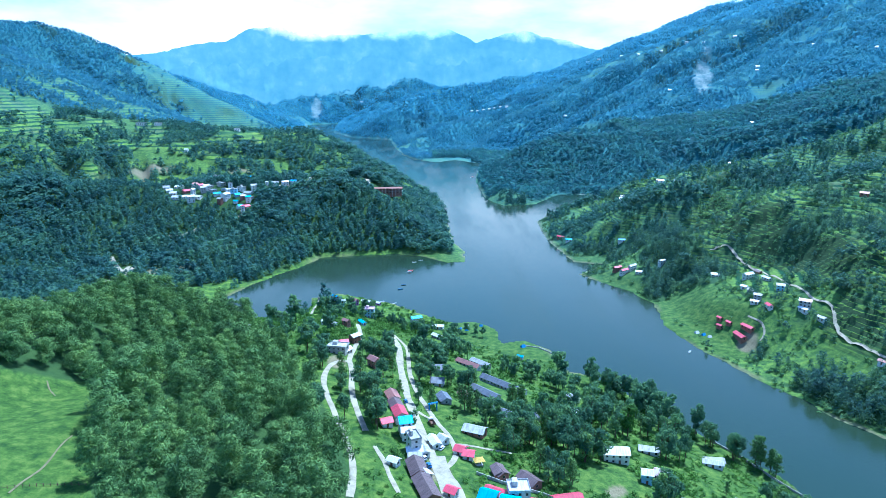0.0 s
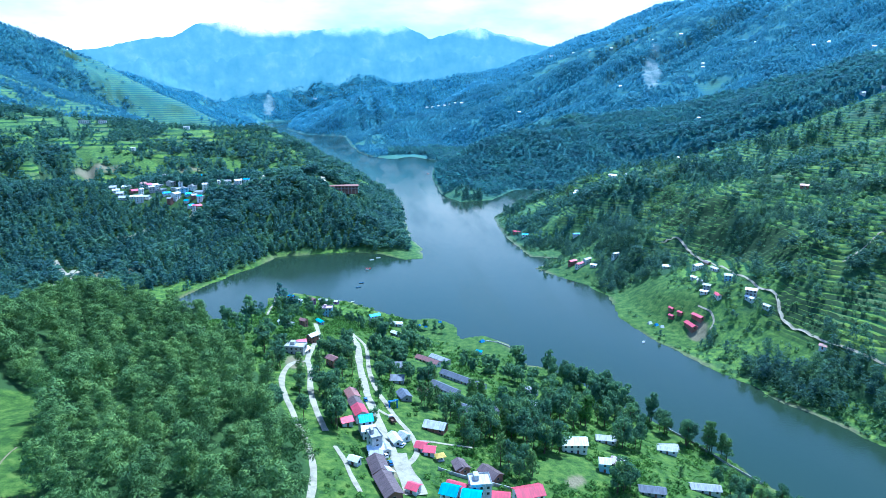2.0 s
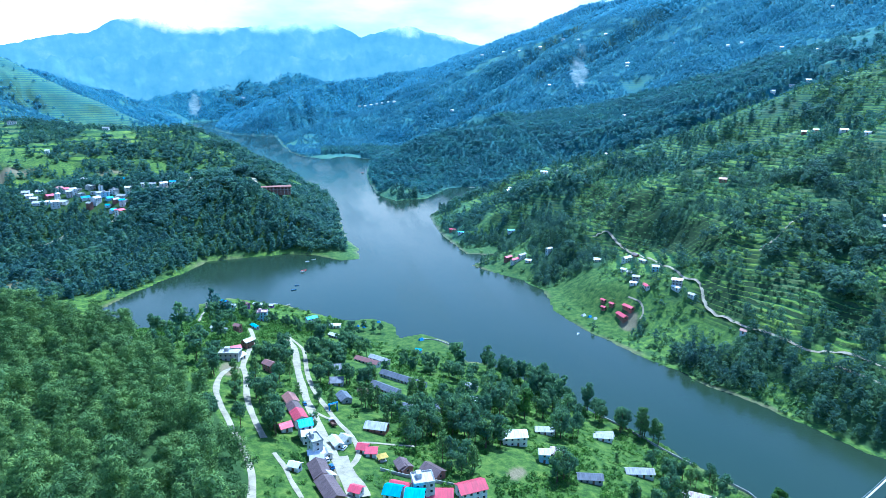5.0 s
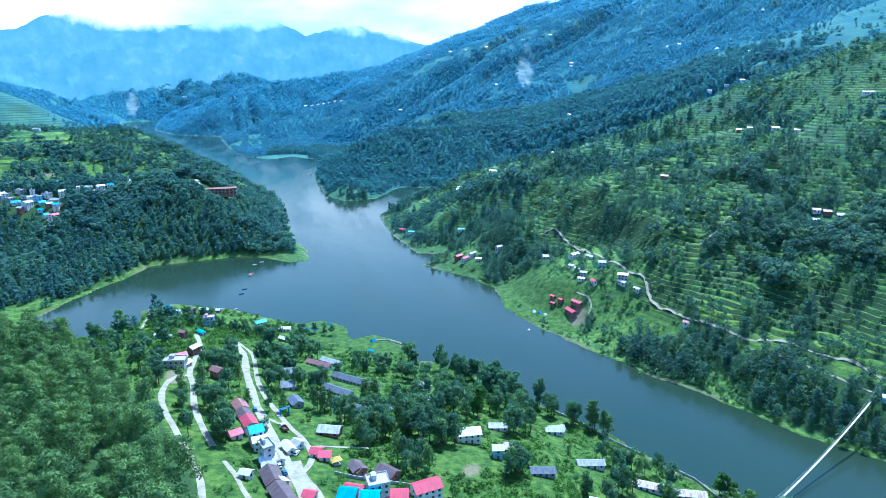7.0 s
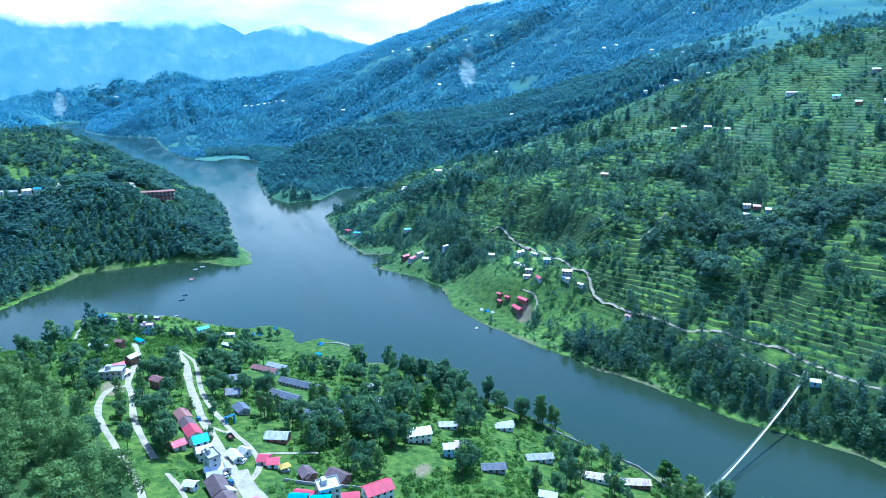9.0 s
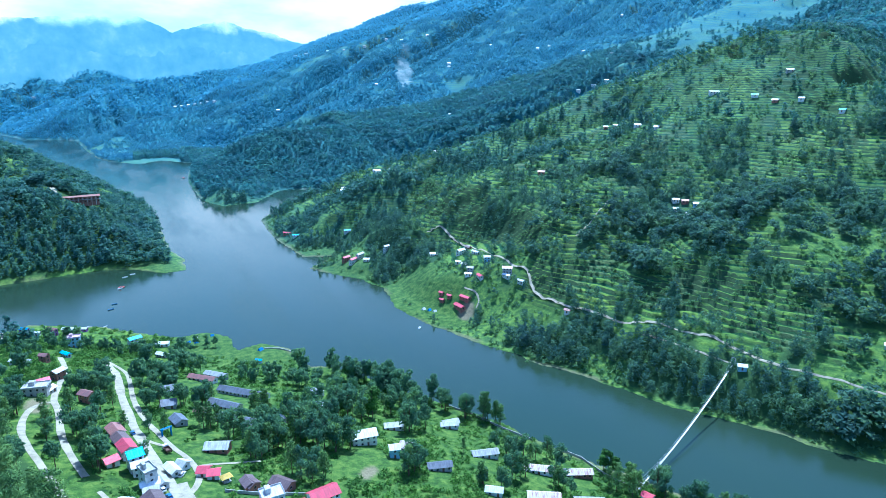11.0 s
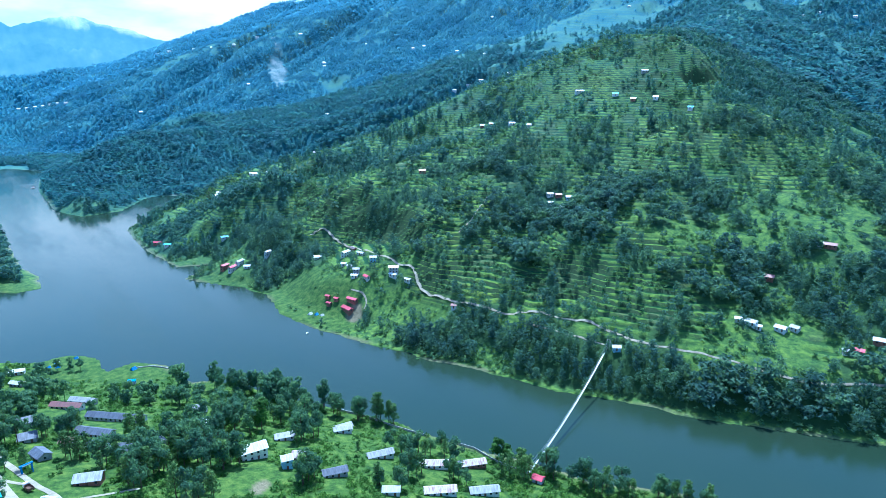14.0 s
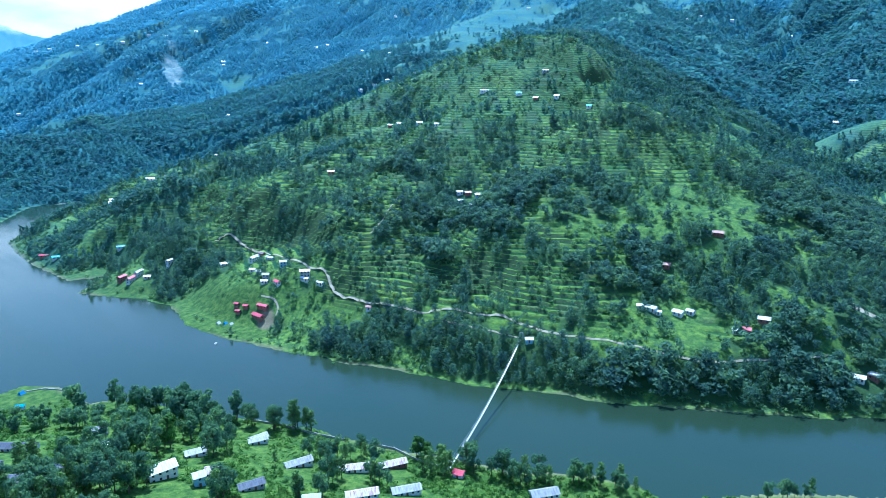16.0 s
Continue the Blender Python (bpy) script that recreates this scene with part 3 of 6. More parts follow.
def box(bm, x0, x1, y0, y1, z0, z1, mat=0):
    vs = [bm.verts.new(c) for c in ((x0, y0, z0), (x1, y0, z0), (x1, y1, z0), (x0, y1, z0), (x0, y0, z1), (x1, y0, z1), (x1, y1, z1), (x0, y1, z1))]
    for q in ((3, 2, 1, 0), (4, 5, 6, 7), (0, 1, 5, 4), (1, 2, 6, 5), (2, 3, 7, 6), (3, 0, 4, 7)):
        bm.faces.new([vs[i] for i in q]).material_index = mat


def level(x, y):
    return float(ground_height(np.array([float(x)]), np.array([float(y)]))[0])


# ---- ground: one sheet from under the drone to the horizon ----
def build_ground():
    az = np.concatenate([np.arange(-180, -46, 4.0), np.arange(-46, 92, 0.3), np.arange(92, 180, 4.0)])
    r = [0.0]
    while r[-1] < 4900:
        k = 0.03 if r[-1] < 150 else (0.009 if r[-1] < 350 else (0.0041 if r[-1] < 1130 else 0.012))
        r.append(r[-1] * (1 + k) + (1.2 if r[-1] < 100 else 0))
    r = np.array(r)
    A, R = np.meshgrid(np.radians(az), r)
    x, y = (R * np.sin(A)).ravel(), (R * np.cos(A)).ravel()
    at = land(x, y)
    z = terraced(at, x, y)
    na, nr = len(az), len(r)
    i = np.arange(nr - 1)[:, None] * na
    j = np.arange(na)[None, :]
    jn = (j + 1) % na
    faces = np.stack([i + j, i + jn, i + na + jn, i + na + j], -1).reshape(-1, 4)[:, ::-1]
    # strength of the painted haze: grows with distance from the camera
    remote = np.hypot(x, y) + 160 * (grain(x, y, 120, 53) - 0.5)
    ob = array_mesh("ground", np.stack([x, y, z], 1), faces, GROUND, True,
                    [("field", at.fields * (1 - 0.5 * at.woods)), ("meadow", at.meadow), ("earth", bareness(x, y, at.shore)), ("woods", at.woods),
                     ("distance_haze", step01(remote - 900 * (1 - step01(bearing_of(x, y), -6, 2)), 150, 2300)), ("stair", at.stair * np.where(remote < 1200, 1.0, 0.42))])
    return tagged(ob, "green terraced hills and grassy shore round a lake", "ground", kind="structure")


build_ground()

bm = bmesh.new()
bmesh.ops.create_grid(bm, x_segments=40, y_segments=110, size=1, matrix=Matrix.Translation((-120, 2140, 0)) @ Matrix.Diagonal((800, 2280, 1, 1)))
mids = np.array([p.calc_center_median()[:2] for p in bm.faces])
dry = shore_distance(mids[:, 0], mids[:, 1]) > 45
bmesh.ops.delete(bm, geom=[p for p, k in zip(list(bm.faces), dry) if k], context="FACES")
tagged(part("water", bm, WATER), "blue-green lake water with faint ripples", "lake", kind="structure")


def far_range(name, label, crest, distance, rough, seed, base, deep):
    """A mountain range on the horizon, from az0 to az1, as one folded sheet with spurs."""
    az = np.linspace(crest[0][0], crest[-1][0], 420)
    top = np.interp(az, [c[0] for c in crest], [c[1] for c in crest])
    top = top + rough * (cloudy(az * 60, az * 0, 90, seed) - 0.5) + rough * 0.5 * (cloudy(az * 60, az * 0, 22, seed + 3) - 0.5)
    rows = 26
    f = np.linspace(0, 1, rows)[:, None]
    spur = cloudy(np.tile(az * 60, (rows, 1)), np.repeat(f, len(az), 1) * 260, 70, seed + 5)
    rr = distance - (1 - f) * deep * (0.35 + 1.3 * spur)
    zz = base + (top[None] - base) * f ** 0.9
    a = np.radians(az)[None]
    v = np.stack([rr * np.sin(a), rr * np.cos(a), zz], -1).reshape(-1, 3)
    n = len(az)
    i, j = np.arange(rows - 1)[:, None] * n, np.arange(n - 1)[None]
    faces = np.stack([i + j, i + j + 1, i + n + j + 1, i + n + j], -1).reshape(-1, 4)
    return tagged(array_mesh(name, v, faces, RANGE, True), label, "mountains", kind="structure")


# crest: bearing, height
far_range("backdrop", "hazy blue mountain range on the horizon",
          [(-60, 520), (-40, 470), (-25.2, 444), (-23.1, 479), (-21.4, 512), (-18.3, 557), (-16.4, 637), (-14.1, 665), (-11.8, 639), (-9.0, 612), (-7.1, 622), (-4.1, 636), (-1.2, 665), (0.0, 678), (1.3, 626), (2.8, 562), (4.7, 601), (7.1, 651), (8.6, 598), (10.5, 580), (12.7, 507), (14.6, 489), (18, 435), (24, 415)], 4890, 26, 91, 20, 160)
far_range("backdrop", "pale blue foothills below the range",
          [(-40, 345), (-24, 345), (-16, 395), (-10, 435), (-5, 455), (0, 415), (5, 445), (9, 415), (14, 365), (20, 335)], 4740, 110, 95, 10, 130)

# ---- woods ----
rng = np.random.default_rng(7)


def spread(r0, r1, gap, az0=-40.0, az1=86.0):
    """Places over a ring round the drone, about that far apart."""
    r0, r1 = r0 * UNIT, r1 * UNIT
    n = int(r1 / gap) + 1
    g = np.arange(-n, n + 1) * gap
    gx, gy = np.meshgrid(g, g)
    gx = (gx + rng.uniform(-0.48, 0.48, gx.shape) * gap).ravel()
    gy = (gy + rng.uniform(-0.48, 0.48, gy.shape) * gap).ravel()
    r, az = np.hypot(gx, gy), bearing_of(gx, gy)
    keep = (r > r0) & (r < r1) & (az > az0) & (az < az1)
    return gx[keep], gy[keep]


HORIZON_AZ, HORIZON_R = np.arange(-48, 94.1, 0.4), np.geomspace(140, 4800, 260)


def horizon():
    """For each bearing and distance, the steepest line of sight that the land before it leaves free."""
    a, r = np.meshgrid(np.radians(HORIZON_AZ), HORIZON_R)
    rise = (height((r * np.sin(a)).ravel(), (r * np.cos(a)).ravel()).reshape(r.shape) - 4 - EYE) / r
    return np.maximum.accumulate(rise, 0)


SIGHT = horizon()


def in_the_open(x, y, z, rise):
    """Drops places in the lee of hills, which cannot be seen from over the village."""
    r = np.hypot(x, y)
    i = np.clip(((bearing_of(x, y) + 48) / 0.4).round().astype(int), 0, len(HORIZON_AZ) - 1)
    j = np.clip(np.searchsorted(HORIZON_R, r * 0.97) - 1, 0, len(HORIZON_R) - 1)
    return (z + rise - EYE) / r > SIGHT[j, i]


def stamp(templates, x, y, z, size, girth=None, kinds=None):
    """Copies of triangle templates at many places, turned and scaled, as one pair of arrays."""
    girth = size if girth is None else girth
    pick = rng.integers(0, len(templates), len(x)) if kinds is None else kinds
    turn = rng.uniform(0, 6.283, len(x))
    vs, fs, base = [], [], 0
    for k, (tv, tf) in enumerate(templates):
        s = np.nonzero(pick == k)[0]
        if not len(s):
            continue
        c, sn = np.cos(turn[s])[:, None], np.sin(turn[s])[:, None]
        px = (tv[:, 0] * c - tv[:, 1] * sn) * girth[s, None] + x[s, None]
        py = (tv[:, 0] * sn + tv[:, 1] * c) * girth[s, None] + y[s, None]
        pz = tv[:, 2] * size[s, None] + z[s, None]
        vs.append(np.stack([px, py, pz], -1).reshape(-1, 3))
        fs.append((tf[None] + (np.arange(len(s)) * len(tv))[:, None, None]).reshape(-1, 3) + base)
        base += len(s) * len(tv)
    return np.concatenate(vs), np.concatenate(fs)


def tuft(v, f, mid, out, s, q, narrow=1.0, fine=False):
    """One tuft of leaves: a small folded leaf-shape that lies on the outside of its bough."""
    n = out / (np.linalg.norm(out) + 1e-6) + np.array([0, 0, 0.35]) + q.normal(0, 0.38, 3)
    n /= np.linalg.norm(n)
    side = np.cross(n, q.normal(0, 1, 3))
    side /= np.linalg.norm(side) + 1e-6
    along = np.cross(n, side)
    b = len(v)
    if fine:
        v += [tuple(mid - along * s - side * s * 0.45 * narrow), tuple(mid - along * s * 0.6 + side * s * 0.5 * narrow), tuple(mid + along * s * 1.1 - n * s * 0.25)]
        f += [(b, b + 1, b + 2)]
        return
    v += [tuple(mid - along * s), tuple(mid + side * s * 0.7 * narrow - n * s * 0.3), tuple(mid + along * s * 1.1 - n * s * 0.2), tuple(mid - side * s * 0.7 * narrow - n * s * 0.3)]
    f += [(b, b + 1, b + 2), (b, b + 2, b + 3)]


def leaf_crown(tufts, seed, shape, size, fine=False):
    """A crown 1 m high of many small tufts, with gaps between its boughs. shape: pine, fir, broad, column or bush."""
    q = np.random.default_rng(seed)
    v, f = [], []
    boughs = []
    for k in range(9 if shape != "pine" else 16):
        if shape == "pine":
            h = 0.26 + 0.68 * (k + q.uniform(-0.3, 0.3)) / 16
            rad = 0.2 * (1.12 - h) ** 0.7 * q.uniform(0.55, 1.25)
            spread_ = 0.09 + 0.06 * (1 - h)
        elif shape == "fir":
            h = 0.12 + 0.8 * k / 9
            rad, spread_ = 0.2 * (1 - h) * q.uniform(0.5, 1.0), 0.05 + 0.17 * (1 - h)
        elif shape == "column":
            h, rad, spread_ = 0.12 + 0.8 * k / 9, 0.03, 0.1 * (1.15 - 0.75 * k / 9)
        elif shape == "bush":
            h, rad, spread_ = q.uniform(0.25, 0.7), q.uniform(0.1, 0.42), 0.26
        else:
            h, rad, spread_ = q.uniform(0.36, 0.86), 0.27 * math.sqrt(q.uniform(0.05, 1)), 0.15
            rad *= 1.15 - 0.5 * abs(h - 0.55) / 0.31
        a = 2.4 * k + q.uniform(-0.5, 0.5)
        boughs.append((rad * math.cos(a), rad * math.sin(a), h, spread_))
    for k in range(tufts):
        bx, by, bz, sp = boughs[k % len(boughs)]
        d = q.normal(0, 1, 3)
        d /= np.linalg.norm(d)
        e = sp * q.uniform(0.55, 1.1)
        flat = 0.55 if shape == "pine" else 0.85
        mid = np.array([bx + d[0] * e, by + d[1] * e, bz + d[2] * e * flat])
        out = d + np.array([bx, by, 0.0]) * 1.5
        tuft(v, f, mid, out, size * q.uniform(0.7, 1.35), q, 0.62 if shape == "pine" else 1.0, fine)
    return np.array(v), np.array(f)


def stick(v, f, p, q, r0, r1, sides=5):
    b = len(v)
    d = np.array(q, float) - np.array(p, float)
    side = np.cross(d, (0.3, 0.9, 0.2))
    side /= np.linalg.norm(side)
    other = np.cross(d / np.linalg.norm(d), side)
    for end, rad in ((np.array(p, float), r0), (np.array(q, float), r1)):
        for s in range(sides):
            a = 6.283 * s / sides
            v.append(tuple(end + (side * math.cos(a) + other * math.sin(a)) * rad))
    for s in range(sides):
        n = (s + 1) % sides
        f += [(b + s, b + n, b + sides + n), (b + s, b + sides + n, b + sides + s)]


def trunk_shape(seed, reach=0.85):
    """A tapered trunk with some limbs, for a tree 1 m high."""
    q = np.random.default_rng(seed)
    v, f = [], []
    bend = q.normal(0, 0.012, 2)
    stick(v, f, (0, 0, -0.04), (bend[0], bend[1], 0.4), 0.020, 0.015)
    stick(v, f, (bend[0], bend[1], 0.4), (bend[0] * 2, bend[1] * 2, reach), 0.015, 0.005)
    for k in range(6):
        a, h = q.uniform(0, 6.283), q.uniform(0.3, 0.7)
        stick(v, f, (bend[0], bend[1], h), (0.17 * math.cos(a), 0.17 * math.sin(a), h + q.uniform(0.03, 0.14)), 0.007, 0.003, 3)
    return np.array(v), np.array(f)


def woodland(name, label, r0, r1, gap, templates, tall, material, girth=1.0, where=None, stray=0.03, rule=None, clear=True):
    x, y = spread(r0, r1, gap)
    if where is not None:
        k = where(x, y)
        x, y = x[k], y[k]
    at = land(x, y)
    woods, fields, meadow, d = at.woods, at.fields, at.meadow, at.shore
    chance = (woods + stray * (d > 8) * (meadow < 0.5)) if rule is None else rule(x, y, at)
    keep = (rng.uniform(0, 1, len(x)) < chance) & (bareness(x, y, d) < 0.35)
    x, y, z = x[keep], y[keep], at.high[keep]
    if clear:
        keep = free_of_building(x, y)
        x, y, z = x[keep], y[keep], z[keep]
    keep = in_the_open(x, y, z, tall)
    x, y, z = x[keep], y[keep], z[keep]
    size = tall * rng.uniform(0.6, 1.25, len(x)) * (0.75 + 0.5 * grain(x, y, 60, 71))
    # stands of conifers and stands of broad trees
    n = len(templates) // 2
    conifer = grain(x, y, 90, 77) * 0.6 + grain(x, y, 20, 78) * 0.4 > 0.42
    kinds = np.where(conifer, rng.integers(0, n, len(x)), n + rng.integers(0, len(templates) - n, len(x)))
    v, f = stamp(templates, x, y, z - 0.4, size, size * girth * rng.uniform(0.85, 1.25, len(x)), kinds)
    return tagged(array_mesh(name, v, f, material), label, "forest", kind="stuff")


def across_water(x, y):
    return (x + 0.35 * y > 268 * UNIT) & (bearing_of(x, y) > 8)


def village_side(x, y):
    return ~across_water(x, y)

# ---- where the houses stand: x, y, turn, length, width, storeys, wall, roof ----
LAKE_POINT_HOUSES = [
    (-100.6, 552.9, -33, 7.2, 3.1, 2, "purple", "blue"),
    (-91.9, 546.5, -16, 5.0, 2.5, 1, "white", "white"),
    (-81.1, 546.4, -49, 8.2, 3.1, 2, "purple", "rust"),
    (-67.0, 554.5, -24, 19.2, 3.1, 1, "purple", "white"),
    (-61.3, 492.2, -2, 8.3, 5.6, 3, "sky", "pinkflat"),
    (-61.8, 451.6, -55, 7.9, 2.5, 1, "white", "cyan"),
    (-89.8, 450.6, -30, 5.7, 3.1, 1, "white", "white"),
    (-80.5, 434.4, -25, 4.4, 3.1, 1, "concrete", "grey"),
    (-70.9, 432.1, -34, 4.9, 3.7, 2, "brick", "rust"),
    (-23.0, 503.3, 26, 8.8, 5.0, 2, "white", "blue"),
    (-4.0, 491.9, -14, 9.4, 4.4, 1, "white", "white"),
    (-4.7, 462.9, -47, 8.6, 3.7, 1, "concrete", "white"),
    (-136.6, 407.1, -14, 5.0, 5.6, 2, "white", "white")]
BEND_HOUSES = [
    (-64.7, 360.0, -11, 11.6, 7.2, 2, "concrete", "flat"),
    (-63.1, 371.1, 18, 5.3, 4.8, 2, "white", "red"),
    (-59.7, 362.5, 62, 5.9, 4.0, 1, "white", "white"),
    (-58.7, 389.9, 49, 6.4, 4.8, 2, "brick", "grey"),
    (-40.6, 342.5, -46, 7.0, 4.8, 2, "brick", "rust")]
PARADE_SHEDS = [
    (-3.6, 356.9, -2, 6.6, 7.2, 1, "concrete", "slate"),
    (-3.0, 330.7, -8, 7.2, 7.2, 1, "concrete", "slate"),
    (0.6, 301.9, -71, 8.2, 5.6, 1, "concrete", "slate"),
    (17.0, 384.7, -42, 18.1, 4.8, 1, "white", "rust"),
    (25.7, 395.2, -45, 15.0, 4.8, 1, "concrete", "grey"),
    (36.5, 347.6, -44, 32.0, 5.6, 1, "white", "slate"),
    (23.9, 323.5, -47, 18.8, 5.6, 1, "white", "slate"),
    (11.9, 314.6, -38, 5.7, 4.8, 1, "concrete", "rust"),
    (22.6, 303.4, -45, 9.2, 5.6, 1, "white", "slate"),
    (33.9, 295.9, -40, 8.8, 5.6, 1, "white", "slate"),
    (15.1, 266.2, -23, 10.0, 6.4, 1, "brick", "grey"),
    (57.2, 428.6, -32, 4.2, 2.5, 1, "white", "cyan")]
STREET_HOUSES = [
    (-25.8, 293.1, -71, 9.2, 5.6, 1, "white", "rust"),
    (-23.1, 279.9, -70, 8.1, 5.6, 1, "white", "brown"),
    (-20.2, 265.2, -72, 8.5, 5.6, 2, "white", "red"),
    (-16.8, 251.7, 14, 5.4, 6.4, 3, "white", "cyan"),
    (-12.3, 236.4, 22, 4.5, 7.2, 3, "white", "flat"),
    (-15.3, 247.2, 8, 5.5, 4.8, 2, "white", "white"),
    (-25.8, 257.5, 23, 4.8, 4.8, 1, "white", "red"),
    (-3.9, 246.8, -68, 7.6, 3.6, 1, "white", "white"),
    (0.0, 250.9, -49, 4.2, 4.0, 1, "white", "grey"),
    (-11.4, 234.4, 8, 5.2, 4.0, 1, "concrete", "white"),
    (-10.2, 218.5, -75, 10.5, 6.4, 1, "brick", "brown"),
    (-6.1, 203.9, -70, 14.1, 6.4, 1, "brick", "brown"),
    (7.7, 243.0, -25, 4.2, 4.8, 1, "white", "red"),
    (11.2, 240.0, -13, 4.5, 4.8, 1, "white", "red"),
    (23.1, 228.6, -78, 6.3, 4.8, 1, "brick", "brown")]
SHOP_SHEDS = [
    (-12.9, 233.4, 9, 4.2, 3.2, 1, "white", "white"),
    (-11.4, 228.9, 3, 5.0, 3.2, 1, "concrete", "grey"),
    (0.1, 251.3, -47, 4.2, 4.0, 1, "white", "white"),
    (-19.5, 220.8, -29, 4.2, 3.2, 1, "white", "white"),
    (-7.5, 235.4, -76, 5.5, 3.2, 1, "white", "grey"),
    (-6.5, 214.4, -55, 4.2, 3.2, 1, "concrete", "white"),
    (3.4, 205.1, -31, 4.2, 4.0, 1, "white", "red")]
BAZAAR_HOUSES = [
    (17.0, 202.5, -24, 6.0, 6.4, 2, "white", "cyan"),
    (20.1, 210.1, -30, 7.4, 4.8, 1, "white", "red"),
    (28.8, 208.5, 3, 7.9, 7.2, 3, "white", "flat"),
    (24.8, 201.0, -16, 6.6, 6.4, 2, "white", "cyan"),
    (35.1, 206.8, -11, 9.6, 6.4, 1, "white", "red"),
    (48.2, 210.3, 11, 10.8, 7.2, 2, "white", "red"),
    (23.8, 227.6, -64, 5.3, 4.8, 1, "brick", "brown"),
    (35.5, 225.9, -53, 8.9, 5.6, 1, "brick", "brown")]
GREEN_HOUSES = [
    (82.3, 265.8, -4, 11.9, 7.2, 2, "cream", "white"),
    (91.9, 248.3, -13, 4.7, 4.8, 2, "sky", "white"),
    (100.9, 255.1, -44, 6.1, 5.6, 1, "brick", "patched"),
    (104.8, 283.5, -15, 9.8, 4.8, 1, "white", "grey"),
    (141.4, 289.3, -5, 8.8, 4.8, 1, "white", "grey"),
    (73.4, 320.9, -28, 6.0, 4.0, 1, "white", "white"),
    (79.3, 347.5, -57, 7.3, 4.0, 1, "white", "grey"),
    (48.6, 299.5, -79, 6.2, 3.2, 1, "white", "grey")]
HUTS = [
    (139.1, 285.9, -17, 9.6, 4.0, 1, "white", "grey"),
    (139.6, 245.4, -13, 12.9, 4.8, 1, "white", "grey"),
    (160.1, 226.9, -35, 13.7, 4.8, 1, "white", "patched"),
    (179.1, 220.3, -23, 13.8, 4.8, 1, "brick", "patched"),
    (108.8, 233.7, -15, 10.9, 4.8, 1, "concrete", "slate"),
    (143.9, 199.3, -30, 14.1, 4.8, 1, "white", "patched"),
    (163.8, 192.2, -28, 13.1, 4.8, 1, "white", "grey"),
    (123.1, 207.4, -35, 7.2, 4.0, 1, "white", "white"),
    (216.0, 152.1, -31, 13.2, 5.6, 1, "white", "grey"),
    (198.6, 192.1, -68, 4.9, 4.0, 1, "white", "red")]
FAR_SHORE_HOUSES = [
    (258.1, 569.3, -25, 7.5, 4.4, 1, "white", "white"),
    (275.2, 541.3, 24, 9.8, 4.4, 2, "white", "white"),
    (288.5, 550.3, -72, 6.1, 3.7, 1, "brick", "brown"),
    (283.5, 525.0, -76, 8.5, 3.1, 1, "white", "white"),
    (276.5, 489.2, -27, 5.9, 4.4, 2, "sky", "grey"),
    (259.4, 514.6, -55, 4.8, 3.1, 1, "white", "white"),
    (258.5, 501.0, -52, 4.9, 3.1, 1, "concrete", "grey"),
    (256.1, 484.0, -42, 5.5, 3.7, 2, "concrete", "grey"),
    (252.5, 481.0, -39, 5.7, 3.1, 1, "white", "white"),
    (258.0, 469.1, -92, 7.6, 3.1, 1, "white", "red"),
    (278.0, 455.3, -34, 8.1, 5.0, 2, "concrete", "patched"),
    (275.2, 451.4, -72, 7.6, 3.1, 1, "white", "white"),
    (279.9, 435.5, -73, 6.0, 3.1, 1, "white", "grey"),
    (232.3, 458.0, -85, 12.1, 4.4, 1, "brick", "red"),
    (239.3, 461.4, -73, 10.3, 3.7, 1, "brick", "red")]
FAR_SHORE_HOUSES_MORE = [
    (228.0, 485.9, -67, 4.2, 2.5, 1, "brick", "red"),
    (225.2, 478.4, -69, 4.2, 2.5, 1, "brick", "red"),
    (231.1, 475.5, -67, 4.2, 2.5, 1, "brick", "red")]
PROMENADE_HOUSES = [
    (156.4, 809.2, -47, 10.2, 3.7, 1, "brick", "red"),
    (161.6, 781.3, -18, 7.5, 3.7, 1, "white", "cyan"),
    (216.4, 738.0, 0, 8.0, 3.7, 1, "white", "blue"),
    (187.1, 646.5, 32, 9.7, 3.7, 2, "brick", "red"),
    (191.0, 633.5, 39, 10.6, 3.7, 2, "white", "red"),
    (201.5, 641.4, 39, 10.8, 3.7, 2, "white", "grey"),
    (203.9, 625.3, -32, 6.1, 3.7, 1, "white", "white"),
    (228.4, 629.9, 27, 7.6, 3.1, 2, "white", "grey")]
HILL_HOUSES = [
    (285.1, 375.5, -55, 4.4, 3.5, 1, "white", "rust"),
    (1108.3, 1238.5, -44, 10.9, 5.0, 1, "white", "white"),
    (1082.7, 1314.7, -38, 10.9, 5.0, 1, "white", "grey"),
    (1046.6, 1321.8, -50, 9.6, 5.0, 1, "white", "white"),
    (1005.1, 1328.1, -61, 10.4, 5.0, 1, "white", "white"),
    (649.6, 583.4, -26, 11.3, 5.0, 1, "white", "grey"),
    (659.2, 531.6, -42, 7.0, 5.0, 1, "white", "cyan"),
    (659.5, 504.0, -64, 6.0, 4.8, 1, "brick", "white"),
    (667.6, 477.4, -66, 5.9, 4.7, 1, "white", "white"),
    (662.8, 426.1, -75, 5.4, 4.3, 1, "white", "cyan"),
    (555.4, 670.5, -38, 5.0, 4.0, 1, "brick", "white"),
    (562.4, 659.9, -33, 5.4, 4.3, 1, "brick", "grey"),
    (565.3, 622.0, -19, 7.9, 5.0, 1, "white", "white"),
    (551.2, 573.9, -57, 5.4, 4.3, 1, "white", "grey"),
    (412.9, 607.0, -41, 7.4, 5.0, 1, "brick", "rust")]
